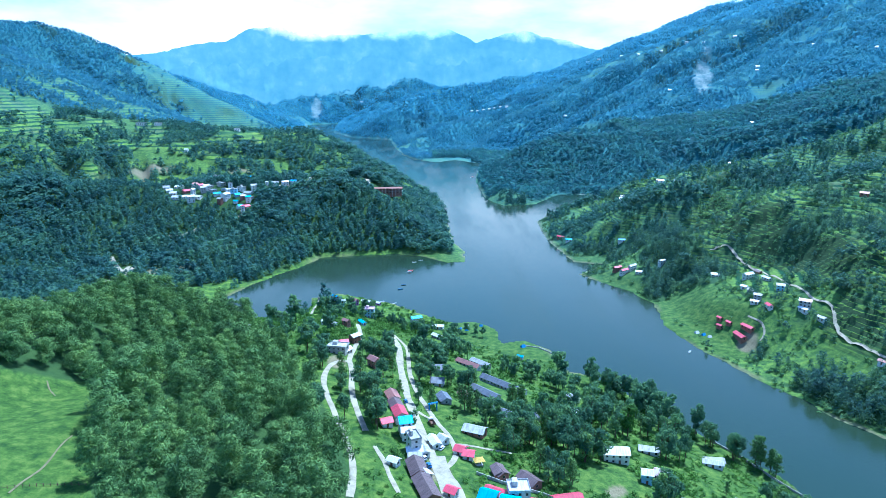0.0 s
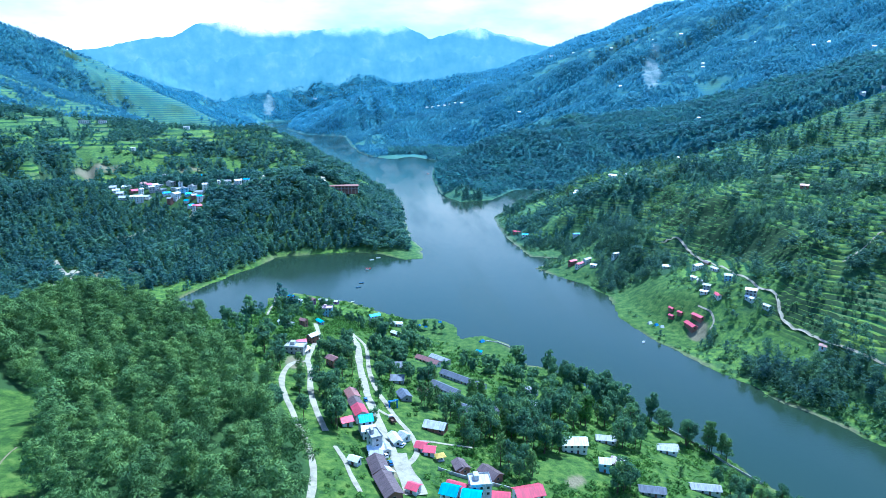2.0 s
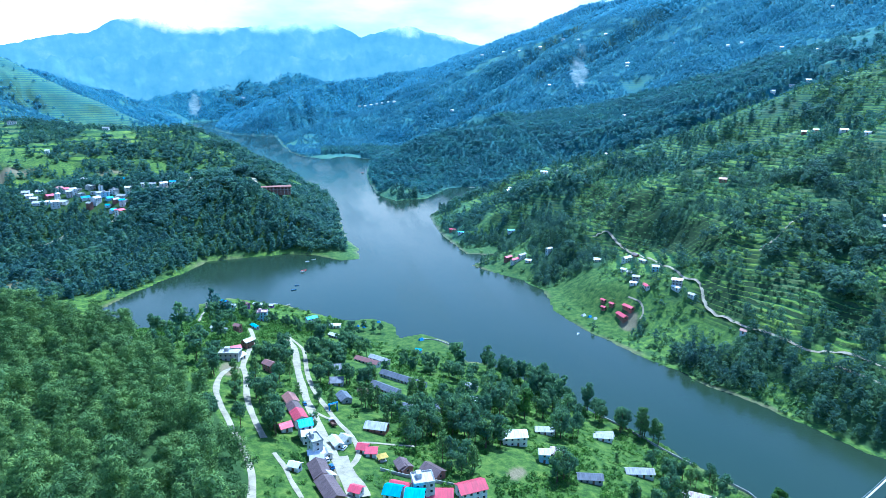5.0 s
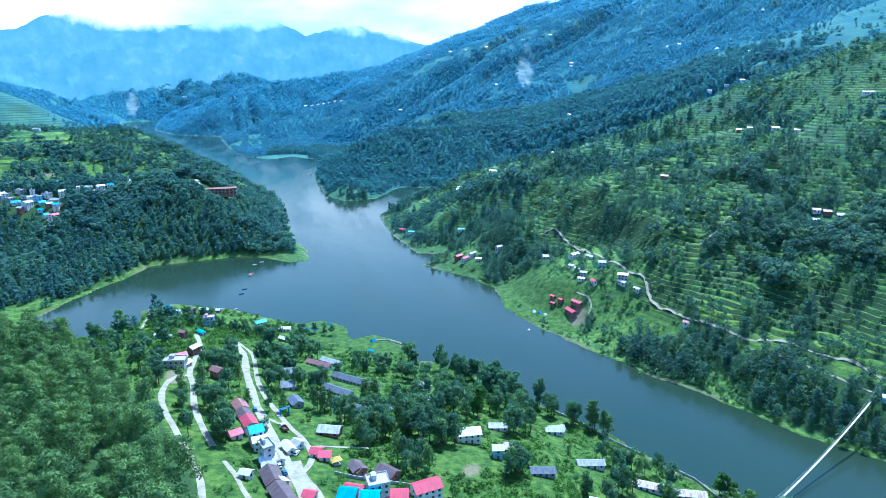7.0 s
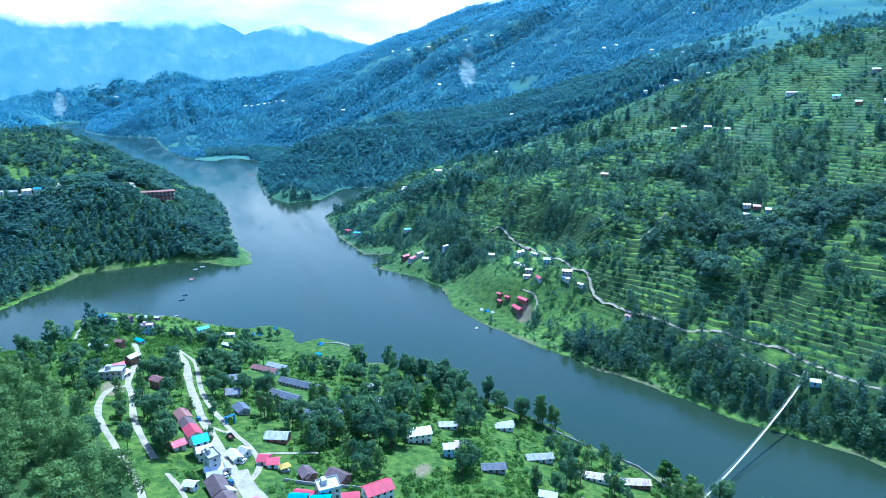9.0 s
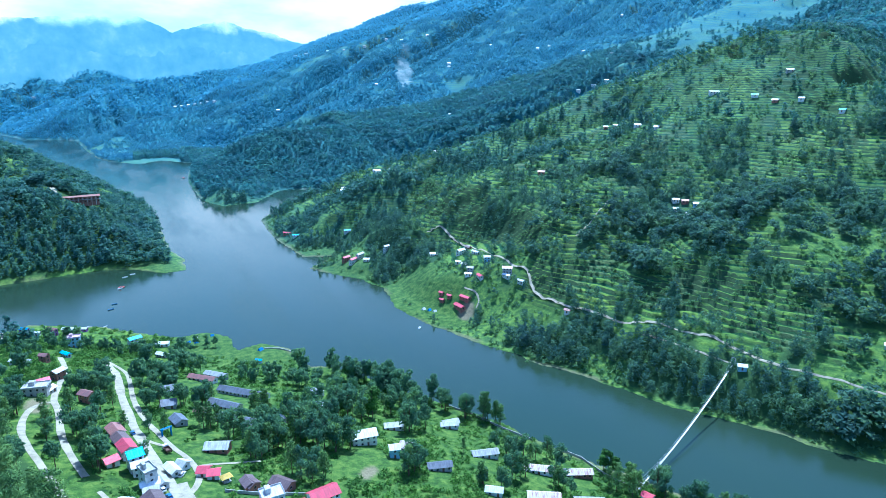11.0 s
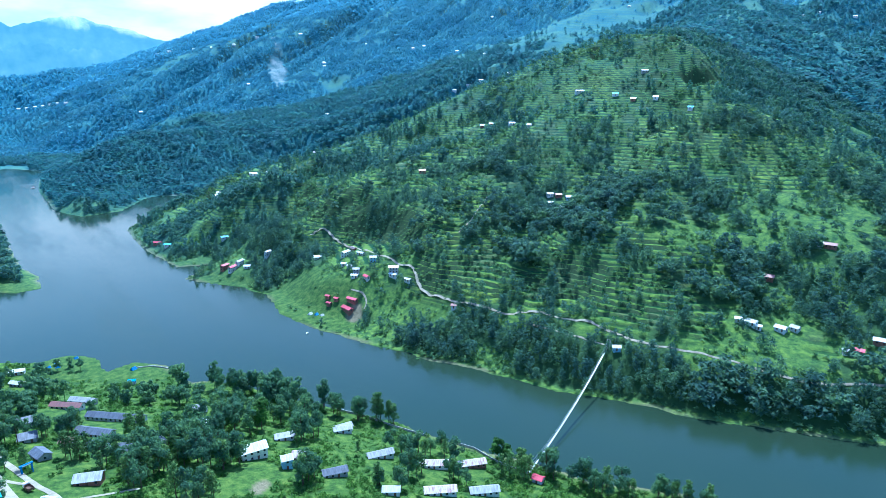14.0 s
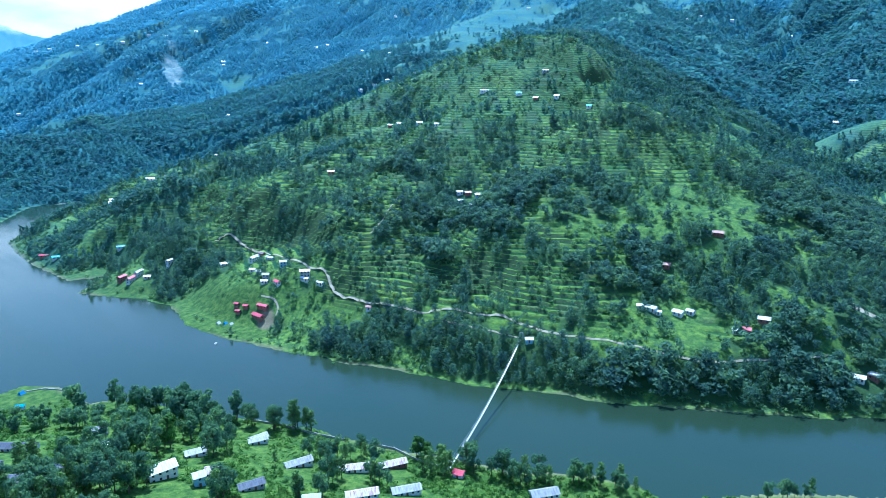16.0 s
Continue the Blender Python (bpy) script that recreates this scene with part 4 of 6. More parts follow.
HILL_HOUSES_MORE = [
    (455.3, 441.1, -29, 6.0, 4.8, 1, "white", "grey"),
    (460.2, 433.9, -37, 5.7, 4.5, 1, "brick", "rust"),
    (463.6, 422.9, -37, 5.6, 4.5, 1, "sky", "white"),
    (445.4, 429.9, -62, 5.0, 4.0, 1, "white", "grey"),
    (444.4, 413.5, -23, 7.9, 5.0, 1, "brick", "white"),
    (726.1, 1308.9, -48, 9.0, 5.0, 1, "white", "grey")]
TERRACE_HOUSES = [
    (402.7, 206.7, -65, 4.6, 3.7, 1, "concrete", "white"),
    (406.7, 199.9, -84, 6.9, 5.0, 1, "white", "grey"),
    (406.6, 194.4, -69, 3.4, 2.7, 1, "white", "white"),
    (416.6, 184.4, -88, 6.8, 5.0, 1, "white", "white"),
    (422.9, 178.2, -91, 5.3, 4.2, 1, "white", "grey"),
    (423.8, 146.2, -57, 4.4, 3.5, 1, "white", "white"),
    (428.8, 141.0, -74, 5.2, 4.2, 1, "brick", "red"),
    (443.2, 135.2, -70, 7.5, 5.0, 1, "brick", "white"),
    (456.9, 215.9, -70, 6.2, 4.9, 1, "brick", "rust"),
    (510.8, 198.7, -76, 8.1, 5.0, 1, "brick", "rust"),
    (508.9, 205.7, -49, 3.7, 2.9, 1, "white", "grey"),
    (440.2, 74.8, -76, 6.3, 5.0, 1, "white", "white"),
    (447.5, 68.0, -100, 6.5, 5.0, 1, "brick", "flat"),
    (708.0, 526.4, -35, 7.8, 5.0, 1, "concrete", "white"),
    (307.6, 878.5, -11, 6.8, 5.0, 1, "white", "white")]
TERRACE_HOUSES_MORE = [
    (321.4, 856.5, -24, 5.4, 4.3, 1, "white", "grey"),
    (251.4, 868.3, -4, 4.6, 3.7, 1, "white", "grey"),
    (325.9, 247.9, -41, 5.1, 4.1, 1, "sky", "white"),
    (413.9, 901.5, -36, 6.4, 5.0, 1, "white", "grey")]
TOWN_HOUSES = [
    (-392.8, 890.9, 22, 8.6, 6.9, 1, "white", "white"),
    (-386.3, 911.1, -7, 11.5, 7.8, 1, "white", "white"),
    (-367.5, 888.2, 52, 9.9, 7.8, 1, "brick", "red"),
    (-365.4, 915.4, 52, 8.4, 6.7, 2, "white", "rust"),
    (-373.9, 867.2, -5, 10.2, 7.8, 1, "white", "white"),
    (-343.8, 889.9, 25, 7.4, 5.9, 3, "concrete", "grey"),
    (-339.7, 906.8, 68, 8.4, 6.7, 1, "concrete", "flat"),
    (-322.0, 882.3, 27, 9.9, 7.8, 1, "white", "blue"),
    (-325.5, 913.3, 59, 10.3, 7.8, 2, "concrete", "flat"),
    (-308.0, 889.3, 32, 6.4, 5.1, 2, "white", "grey"),
    (-381.5, 1131.4, 31, 10.8, 7.8, 3, "white", "cyan"),
    (-299.0, 889.1, 9, 9.6, 7.7, 2, "sky", "flat"),
    (-290.0, 894.6, -25, 9.5, 7.6, 2, "white", "flat"),
    (-275.6, 878.6, -24, 11.9, 7.8, 1, "cream", "grey"),
    (-364.0, 1158.9, -3, 8.5, 6.8, 1, "white", "grey")]
TOWN_HOUSES_MORE = [
    (-361.5, 1179.0, 2, 12.1, 7.8, 3, "white", "cyan"),
    (-279.6, 864.3, 40, 6.9, 5.5, 2, "brick", "grey"),
    (-305.5, 870.8, 67, 10.9, 7.8, 3, "white", "white"),
    (-277.8, 844.3, 51, 7.9, 6.4, 1, "white", "cyan"),
    (-267.7, 839.3, 57, 8.5, 6.8, 1, "brick", "red"),
    (-345.8, 872.3, -12, 11.4, 7.8, 1, "white", "white"),
    (-418.1, 1149.5, -1, 10.1, 7.8, 3, "concrete", "flat"),
    (-402.8, 905.2, 16, 8.8, 7.1, 1, "white", "grey"),
    (-383.2, 881.0, 4, 8.7, 7.0, 1, "concrete", "white"),
    (-365.0, 871.0, 49, 6.4, 5.2, 1, "white", "white"),
    (-351.6, 861.9, 31, 9.9, 7.8, 3, "white", "white"),
    (-353.5, 905.5, 62, 8.3, 6.6, 2, "white", "red"),
    (-341.4, 896.8, 25, 7.4, 5.9, 3, "white", "white"),
    (-331.2, 893.4, 59, 8.4, 6.7, 1, "concrete", "flat"),
    (-317.0, 897.3, -3, 6.1, 4.9, 1, "concrete", "flat")]
TOWN_HOUSES_MORE_MORE = [
    (-308.5, 901.9, 12, 5.5, 4.4, 3, "white", "flat"),
    (-291.3, 876.9, 43, 7.8, 6.3, 1, "sky", "cyan"),
    (-280.5, 875.8, -4, 7.1, 5.7, 1, "white", "flat"),
    (-270.4, 889.0, 29, 8.2, 6.5, 3, "cream", "grey"),
    (-266.7, 861.3, -32, 5.2, 4.1, 1, "white", "grey"),
    (-310.1, 859.8, -28, 6.6, 5.3, 3, "brick", "grey"),
    (-288.0, 859.9, -17, 5.9, 4.7, 1, "white", "cyan"),
    (-270.0, 831.1, 14, 4.2, 3.4, 3, "white", "red"),
    (-268.6, 853.5, 7, 6.7, 5.4, 3, "white", "cyan"),
    (-355.8, 882.6, 68, 5.4, 4.3, 3, "white", "white")]
RIDGE_HOUSES = [
    (-254.8, 901.5, -4, 4.2, 3.3, 2, "white", "white"),
    (-240.9, 895.3, 3, 7.9, 6.0, 2, "white", "grey"),
    (-226.5, 893.0, 34, 9.3, 6.0, 2, "white", "white"),
    (-214.1, 892.7, -2, 7.6, 6.0, 2, "white", "blue"),
    (-252.9, 1201.6, 36, 13.6, 6.0, 2, "white", "white"),
    (-239.2, 1209.8, 24, 7.8, 6.0, 2, "white", "grey"),
    (-217.4, 1204.5, -15, 10.1, 6.0, 2, "brick", "rust"),
    (-661.6, 1052.5, 37, 15.1, 6.0, 2, "brick", "rust"),
    (-669.7, 1094.6, 15, 5.3, 4.3, 2, "white", "grey"),
    (-699.8, 1475.3, 33, 23.0, 6.0, 2, "white", "flat"),
    (-663.9, 1483.0, 19, 16.8, 6.0, 2, "white", "flat"),
    (-766.5, 2142.6, 5, 21.8, 6.0, 2, "white", "flat"),
    (-730.6, 2165.2, 37, 16.0, 6.0, 2, "brick", "red"),
    (-482.1, 1487.0, -7, 13.0, 6.0, 2, "white", "grey"),
    (-845.3, 2896.8, 15, 24.0, 6.0, 2, "white", "grey")]
RIDGE_HOUSES_MORE = [
    (-526.7, 1292.8, 3, 7.1, 5.7, 2, "white", "white")]
FAR_HOUSES = [
    (138.3, 3083.7, 9, 13.7, 7.0, 1, "white", "white"),
    (164.5, 3066.0, 7, 11.2, 7.0, 1, "white", "white"),
    (193.2, 3049.9, 16, 14.3, 7.0, 1, "white", "grey"),
    (217.3, 3012.2, 14, 11.3, 7.0, 1, "white", "white"),
    (241.1, 2979.8, -3, 12.4, 7.0, 1, "white", "white"),
    (264.3, 2945.4, -20, 10.6, 7.0, 1, "white", "white"),
    (257.7, 2592.8, 4, 12.0, 7.0, 1, "white", "grey"),
    (778.6, 2217.3, -5, 9.3, 7.0, 1, "white", "white"),
    (1048.9, 2169.8, -48, 10.9, 7.0, 1, "white", "white"),
    (305.9, 885.5, -33, 5.0, 4.0, 1, "white", "white"),
    (320.9, 859.2, 1, 4.8, 3.9, 1, "white", "grey"),
    (249.3, 864.6, -5, 5.7, 4.6, 1, "white", "white"),
    (685.3, 3090.5, -21, 15.5, 7.0, 1, "white", "white"),
    (734.0, 3073.2, -19, 15.0, 7.0, 1, "white", "white"),
    (830.3, 2777.4, -0, 8.5, 6.8, 1, "white", "white")]
FAR_HOUSES_MORE = [
    (1021.6, 2576.0, -4, 9.8, 7.0, 1, "white", "white"),
    (1040.6, 2806.9, -40, 13.3, 7.0, 1, "white", "white"),
    (910.4, 2733.6, -3, 12.6, 7.0, 1, "white", "grey"),
    (818.0, 2994.3, 7, 12.7, 7.0, 1, "white", "white"),
    (1125.8, 2541.4, -6, 13.4, 7.0, 1, "white", "white"),
    (1240.2, 2195.1, -23, 9.7, 7.0, 1, "white", "white"),
    (-559.0, 4402.3, 9, 22.3, 7.0, 1, "white", "white"),
    (451.9, 2367.3, -5, 10.2, 7.0, 1, "white", "white")]
UPLAND_HOUSES = [
    (1385.9, 325.3, -65, 13.5, 7.0, 1, "white", "white"),
    (1190.2, 294.1, -90, 8.2, 6.6, 1, "brick", "white"),
    (1835.8, 871.2, -58, 9.7, 7.0, 1, "white", "white"),
    (1852.0, 748.6, -69, 10.1, 7.0, 1, "white", "white"),
    (1728.1, 551.7, -81, 6.1, 4.8, 1, "white", "white"),
    (1843.8, 834.0, -75, 7.1, 5.7, 1, "white", "grey"),
    (1647.9, 1940.8, -18, 9.0, 7.0, 1, "white", "white"),
    (1243.7, 1494.0, -47, 7.6, 6.1, 1, "white", "white"),
    (1316.7, 1918.9, -43, 8.5, 6.8, 1, "white", "white"),
    (1314.7, 1723.5, -28, 9.4, 7.0, 1, "white", "grey"),
    (1276.7, 1929.5, -45, 8.9, 7.0, 1, "white", "white"),
    (1059.9, 2194.2, -7, 12.4, 7.0, 1, "white", "white"),
    (804.5, 1659.6, -31, 9.0, 7.0, 1, "white", "white"),
    (1727.0, 1195.5, -43, 7.9, 6.4, 1, "white", "white"),
    (1834.0, 1446.3, -29, 11.7, 7.0, 1, "white", "white")]

# ---- roads and paths: centre lines ----
MAIN_STREET = [(-39.1, 435.7), (-30.4, 399.8), (-26.5, 358.5), (-23.2, 332.7), (-19.3, 304.9), (-14.3, 278.1), (-8.4, 252.4), (-3.8, 231.5), (-0.3, 214.5), (2.1, 202.5)]
SIDE_STREET = [(-36.8, 432.9), (-25.3, 403.7), (-19.9, 345.4), (-14.2, 311.2), (-8.2, 289.3), (-3.2, 273.0), (2.1, 260.5), (5.3, 247.9), (5.3, 237.9), (1.8, 228.0), (-1.7, 225.0)]
CROSS_STREET = [(-13.0, 281.7), (-7.9, 275.9), (-3.2, 274.0)]
GREEN_LANE = [(4.8, 250.5), (10.5, 252.3), (22.6, 251.4), (31.0, 251.6)]
BEND_ROAD = [(-64.9, 448.8), (-57.6, 409.5), (-57.2, 386.3), (-57.0, 362.0), (-55.7, 346.1), (-51.6, 327.0), (-47.7, 299.7), (-44.1, 282.1), (-38.8, 262.7), (-33.9, 247.7)]
BEND_ROAD_LOWER = [(-55.1, 342.6), (-59.3, 343.9), (-63.6, 335.0), (-64.4, 318.5), (-62.5, 301.6), (-57.9, 284.2), (-52.9, 269.9), (-47.6, 254.1), (-43.5, 243.6), (-37.5, 225.4), (-34.4, 212.2), (-33.0, 199.3), (-32.6, 191.2)]
GULLY_LANE = [(-28.6, 234.3), (-23.6, 222.5), (-20.5, 212.0), (-16.0, 199.9)]
BEACH_TRACK = [(-111.9, 501.5), (-116.5, 539.3), (-116.6, 558.5), (-129.9, 612.9), (-136.1, 615.1)]
HILL_ROAD = [(271.2, 615.5), (285.8, 613.0), (290.3, 592.0), (294.4, 553.5), (290.2, 493.3), (286.4, 463.6), (288.9, 441.1), (283.8, 425.0), (281.2, 410.3), (285.4, 392.7), (290.9, 370.4), (299.0, 345.7), (316.8, 314.2), (328.1, 289.9), (338.6, 266.2), (341.3, 247.9), (346.5, 232.1)]
HILL_ROAD_EAST = [(346.5, 232.1), (358.1, 212.2), (366.4, 191.2), (372.9, 169.9), (380.6, 154.1), (397.6, 135.5), (424.2, 110.2), (448.9, 90.6)]
BRIDGE_PATH = [(304.7, 314.0), (311.8, 291.8), (319.0, 270.9), (326.1, 255.0)]
SHORE_PATH = [(241.9, 445.7), (247.0, 450.4), (248.5, 459.7), (243.9, 472.1)]
TERRACE_PATH = [(336.2, 437.3), (353.1, 444.3), (367.3, 451.6), (383.6, 461.7), (398.3, 471.2)]
VALLEY_ROAD = [(498.2, 99.2), (495.9, 89.6), (496.8, 81.0), (497.6, 75.3)]
QUARRY_ROAD = [(-375.9, 536.4), (-375.4, 560.4), (-371.5, 580.9), (-362.9, 605.0), (-350.1, 624.5), (-343.7, 641.2), (-346.5, 668.0), (-350.8, 691.6)]
QUARRY_ROAD_UPPER = [(-391.0, 713.9), (-373.0, 686.8), (-353.0, 663.4), (-355.7, 681.8)]
TOWN_ROAD = [(-348.8, 777.3), (-331.2, 787.6), (-322.7, 794.8), (-320.1, 802.1)]
TOWN_BEND = [(-271.6, 817.7), (-268.6, 825.6), (-272.7, 834.6)]
RESORT_ROAD = [(-252.9, 897.1), (-221.6, 889.2), (-192.6, 886.9), (-227.6, 1199.6), (-187.5, 1186.1), (-108.6, 925.6)]
MEADOW_PATH = [(-127.7, 161.0), (-128.1, 167.7), (-128.0, 177.1), (-130.7, 190.4), (-131.7, 199.5)]
MEADOW_PATH_UPPER = [(-166.8, 245.8), (-171.5, 249.7), (-175.4, 254.7)]

# ---- what stands on the ground: footprints, so that trees keep clear ----
MARKET_YARD = [(-2.4, 236.0), (-0.6, 224.0), (3.0, 212.0), (5.0, 203.0)]
ALL_HOUSES = (LAKE_POINT_HOUSES + BEND_HOUSES + PARADE_SHEDS + STREET_HOUSES + SHOP_SHEDS + BAZAAR_HOUSES + GREEN_HOUSES + HUTS + FAR_SHORE_HOUSES + FAR_SHORE_HOUSES_MORE
              + PROMENADE_HOUSES + HILL_HOUSES + HILL_HOUSES_MORE + TERRACE_HOUSES + TERRACE_HOUSES_MORE + TOWN_HOUSES + TOWN_HOUSES_MORE + TOWN_HOUSES_MORE_MORE + RIDGE_HOUSES
              + RIDGE_HOUSES_MORE + FAR_HOUSES + FAR_HOUSES_MORE + UPLAND_HOUSES)
ROADS = [(MAIN_STREET, 4.0), (MARKET_YARD, 7.0), (SIDE_STREET, 2.5), (CROSS_STREET, 2.2), (GREEN_LANE, 1.5), (BEND_ROAD, 2.8), (BEND_ROAD_LOWER, 2.8), (GULLY_LANE, 1.8), (BEACH_TRACK, 2.0),
         (HILL_ROAD, 2.1), (HILL_ROAD_EAST, 1.5), (BRIDGE_PATH, 1.2), (SHORE_PATH, 1.3), (TERRACE_PATH, 1.1), (VALLEY_ROAD, 5.5), (QUARRY_ROAD, 4.6), (QUARRY_ROAD_UPPER, 4.6),
         (TOWN_ROAD, 5.0), (TOWN_BEND, 5.0), (RESORT_ROAD, 5.0), (MEADOW_PATH, 0.6), (MEADOW_PATH_UPPER, 0.6)]


# open ground, some of it cleared towards the camera: x, y, radius
CLEARINGS = [(-93, 934, 34), (-91, 906, 24), (-124, 918, 22), (-62, 918, 20), (78, 246, 13), (66, 240, 9), (236, 458, 12), (205, 250, 9), (-60, 335, 8), (-5, 262, 9)]


def free_of_building(x, y):
    keep = np.ones(len(x), bool)
    for hx, hy, turn, length, width, *_ in ALL_HOUSES:
        far = math.hypot(hx, hy) > 600
        keep &= np.hypot(x - hx, y - hy) > length * 0.5 + (5.0 if far else 2.0)
        # no trees just on the camera's side of a house, which would hide it
        for back in (11,) if far else (6, 12, 17):
            s = 1 - back / math.hypot(hx, hy)
            keep &= np.hypot(x - hx * s, y - hy * s) > length * 0.5 + (3 if far else -0.3)
    for cx, cy, wide in CLEARINGS:
        keep &= np.hypot(x - cx, y - cy) > wide
    for line, width in ROADS:
        for (ax, ay), (bx, by) in zip(line, line[1:]):
            ex, ey = bx - ax, by - ay
            t = np.clip(((x - ax) * ex + (y - ay) * ey) / (ex * ex + ey * ey + 1e-9), 0, 1)
            keep &= np.hypot(x - ax - t * ex, y - ay - t * ey) > width * 0.5 + 1.8
            if line in (BEND_ROAD, BEND_ROAD_LOWER, QUARRY_ROAD, QUARRY_ROAD_UPPER):      # kept clear towards the camera, so that trees do not hide these
                for back in (8, 16, 24, 32) if line in (BEND_ROAD, BEND_ROAD_LOWER) else (10, 20, 30, 40, 50):
                    s = 1 - back / math.hypot(ax, ay)
                    keep &= np.hypot(x / s - ax - t * ex, y / s - ay - t * ey) > width * 0.5 + 3.2
    return keep


# ---- the woods themselves ----
FAR_TREES = [leaf_crown(15, s, "fir", 0.19, True) for s in range(5)] + [leaf_crown(15, s, "broad", 0.21, True) for s in range(11, 16)]
MID_TREES = [leaf_crown(58, s, "fir", 0.10, True) for s in range(20, 25)] + [leaf_crown(58, s, "broad", 0.115, True) for s in range(30, 35)]
RIDGE_TREES = [leaf_crown(25, s, "fir", 0.15, True) for s in range(36, 41)] + [leaf_crown(25, s, "broad", 0.17, True) for s in range(46, 51)]
SLOPE_TREES = [leaf_crown(120, s, "pine", 0.078, True) for s in range(60, 64)] + [leaf_crown(120, s, "broad", 0.082, True) for s in range(64, 69)]
NEAR_TREES = [leaf_crown(1600, s, "pine", 0.028, True) for s in range(40, 47)] + [leaf_crown(1600, s, "broad", 0.027, True) for s in range(50, 54)]
NEAR_BUSHES = [leaf_crown(34, s, "bush", 0.19, True) for s in range(87, 93)]
BUSHES = [leaf_crown(18, s, "bush", 0.25, True) for s in range(80, 86)]
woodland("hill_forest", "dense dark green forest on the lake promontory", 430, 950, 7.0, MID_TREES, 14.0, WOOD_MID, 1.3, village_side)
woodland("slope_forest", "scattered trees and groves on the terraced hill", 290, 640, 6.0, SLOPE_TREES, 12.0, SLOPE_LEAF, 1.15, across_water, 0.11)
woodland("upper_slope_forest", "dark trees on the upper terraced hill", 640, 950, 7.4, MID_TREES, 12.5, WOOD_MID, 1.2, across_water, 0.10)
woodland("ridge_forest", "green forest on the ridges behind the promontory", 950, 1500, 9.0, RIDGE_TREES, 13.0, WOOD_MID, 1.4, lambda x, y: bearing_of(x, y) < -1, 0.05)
woodland("valley_forest", "forest on the ridge across the bay, tinted bluish by haze", 950, 1750, 9.4, RIDGE_TREES, 13.5, WOOD_RIDGE, 1.4, lambda x, y: bearing_of(x, y) >= -1, 0.04)
woodland("far_forest", "forest on far hills, tinted blue by haze", 1500, 2500, 9.2, FAR_TREES, 10.5, WOOD_FAR, 1.35, lambda x, y: (bearing_of(x, y) < -1) | (np.hypot(x, y) > 1750 * UNIT), 0.03)
woodland("distant_forest", "forest on distant mountains, tinted pale blue by haze", 2500, 3900, 13.0, FAR_TREES, 13.0, WOOD_DISTANT, 1.5, None, 0.03)
woodland("spur_forest", "sunlit green pine forest on the spur over the village", 120, 430, 9.4, NEAR_TREES, 20.0, PINE, 0.95,
         lambda x, y: village_side(x, y) & (bearing_of(x, y) < -6), 0.0)
woodland("scrub", "green shrubs and undergrowth on the slopes", 290, 860, 4.1, BUSHES, 3.3, SLOPE_BUSH, 1.1, across_water,
         rule=lambda x, y, at: (1 - at.meadow) * (at.shore > 2) * (0.45 * step01(cloudy(x, y, 34, 93), 0.46, 0.60) + 0.45 * at.fields * (at.stair % 1 > 0.62) * step01(cloudy(x, y, 26, 52), 0.36, 0.5)
                                + 0.4 * (at.shore < 40)) * (1 - 0.5 * at.woods) + 0.04)
woodland("village_scrub", "green shrubs between the village houses", 120, 500, 3.3, NEAR_BUSHES, 2.9, BUSH, 1.1, village_side,
         rule=lambda x, y, at: (at.shore > 1) * (1 - at.woods) * (at.meadow < 0.86) * (bearing_of(x, y) > -30) * (0.16 + 0.70 * step01(cloudy(x, y, 34, 94), 0.42, 0.56)))

WEEDS = [leaf_crown(7, s, "bush", 0.36, True) for s in range(94, 100)]
woodland("rank_grass", "knee-high weeds and tall grass in the village", 130, 480, 2.5, WEEDS, 1.2, BUSH, 1.4, village_side,
         rule=lambda x, y, at: (at.shore > 1) * (1 - at.woods) * (at.meadow < 0.86) * (bearing_of(x, y) > -30) * step01(cloudy(x, y, 22, 96), 0.40, 0.56) * 0.9)

# ---- single trees of the village ----
TREE_KINDS = {}


def tree_kind(key, shape, seed, tufts, size, material, label):
    me = {}
    for name, (v, f), mat in (("trunk", trunk_shape(seed, 0.85), BARK), ("crown", leaf_crown(tufts, seed, shape, size), material)):
        ob = array_mesh(name, v, f, mat)
        me[name] = ob.data
        bpy.data.objects.remove(ob)
    TREE_KINDS[key] = (me, label)


for k in range(4):
    tree_kind("broad%d" % k, "broad", 300 + k, 700, 0.036, LEAF, "dark green broad-leaved tree with a dense crown")
for k in range(3):
    tree_kind("pine%d" % k, "pine", 320 + k, 480, 0.042, PINE, "tall pine with open tufted boughs")
tree_kind("column0", "column", 340, 360, 0.045, LEAF, "slim dark cypress with a pointed crown")
tree_kind("light0", "broad", 350, 560, 0.045, BUSH, "bright green leafy tree with a round crown")

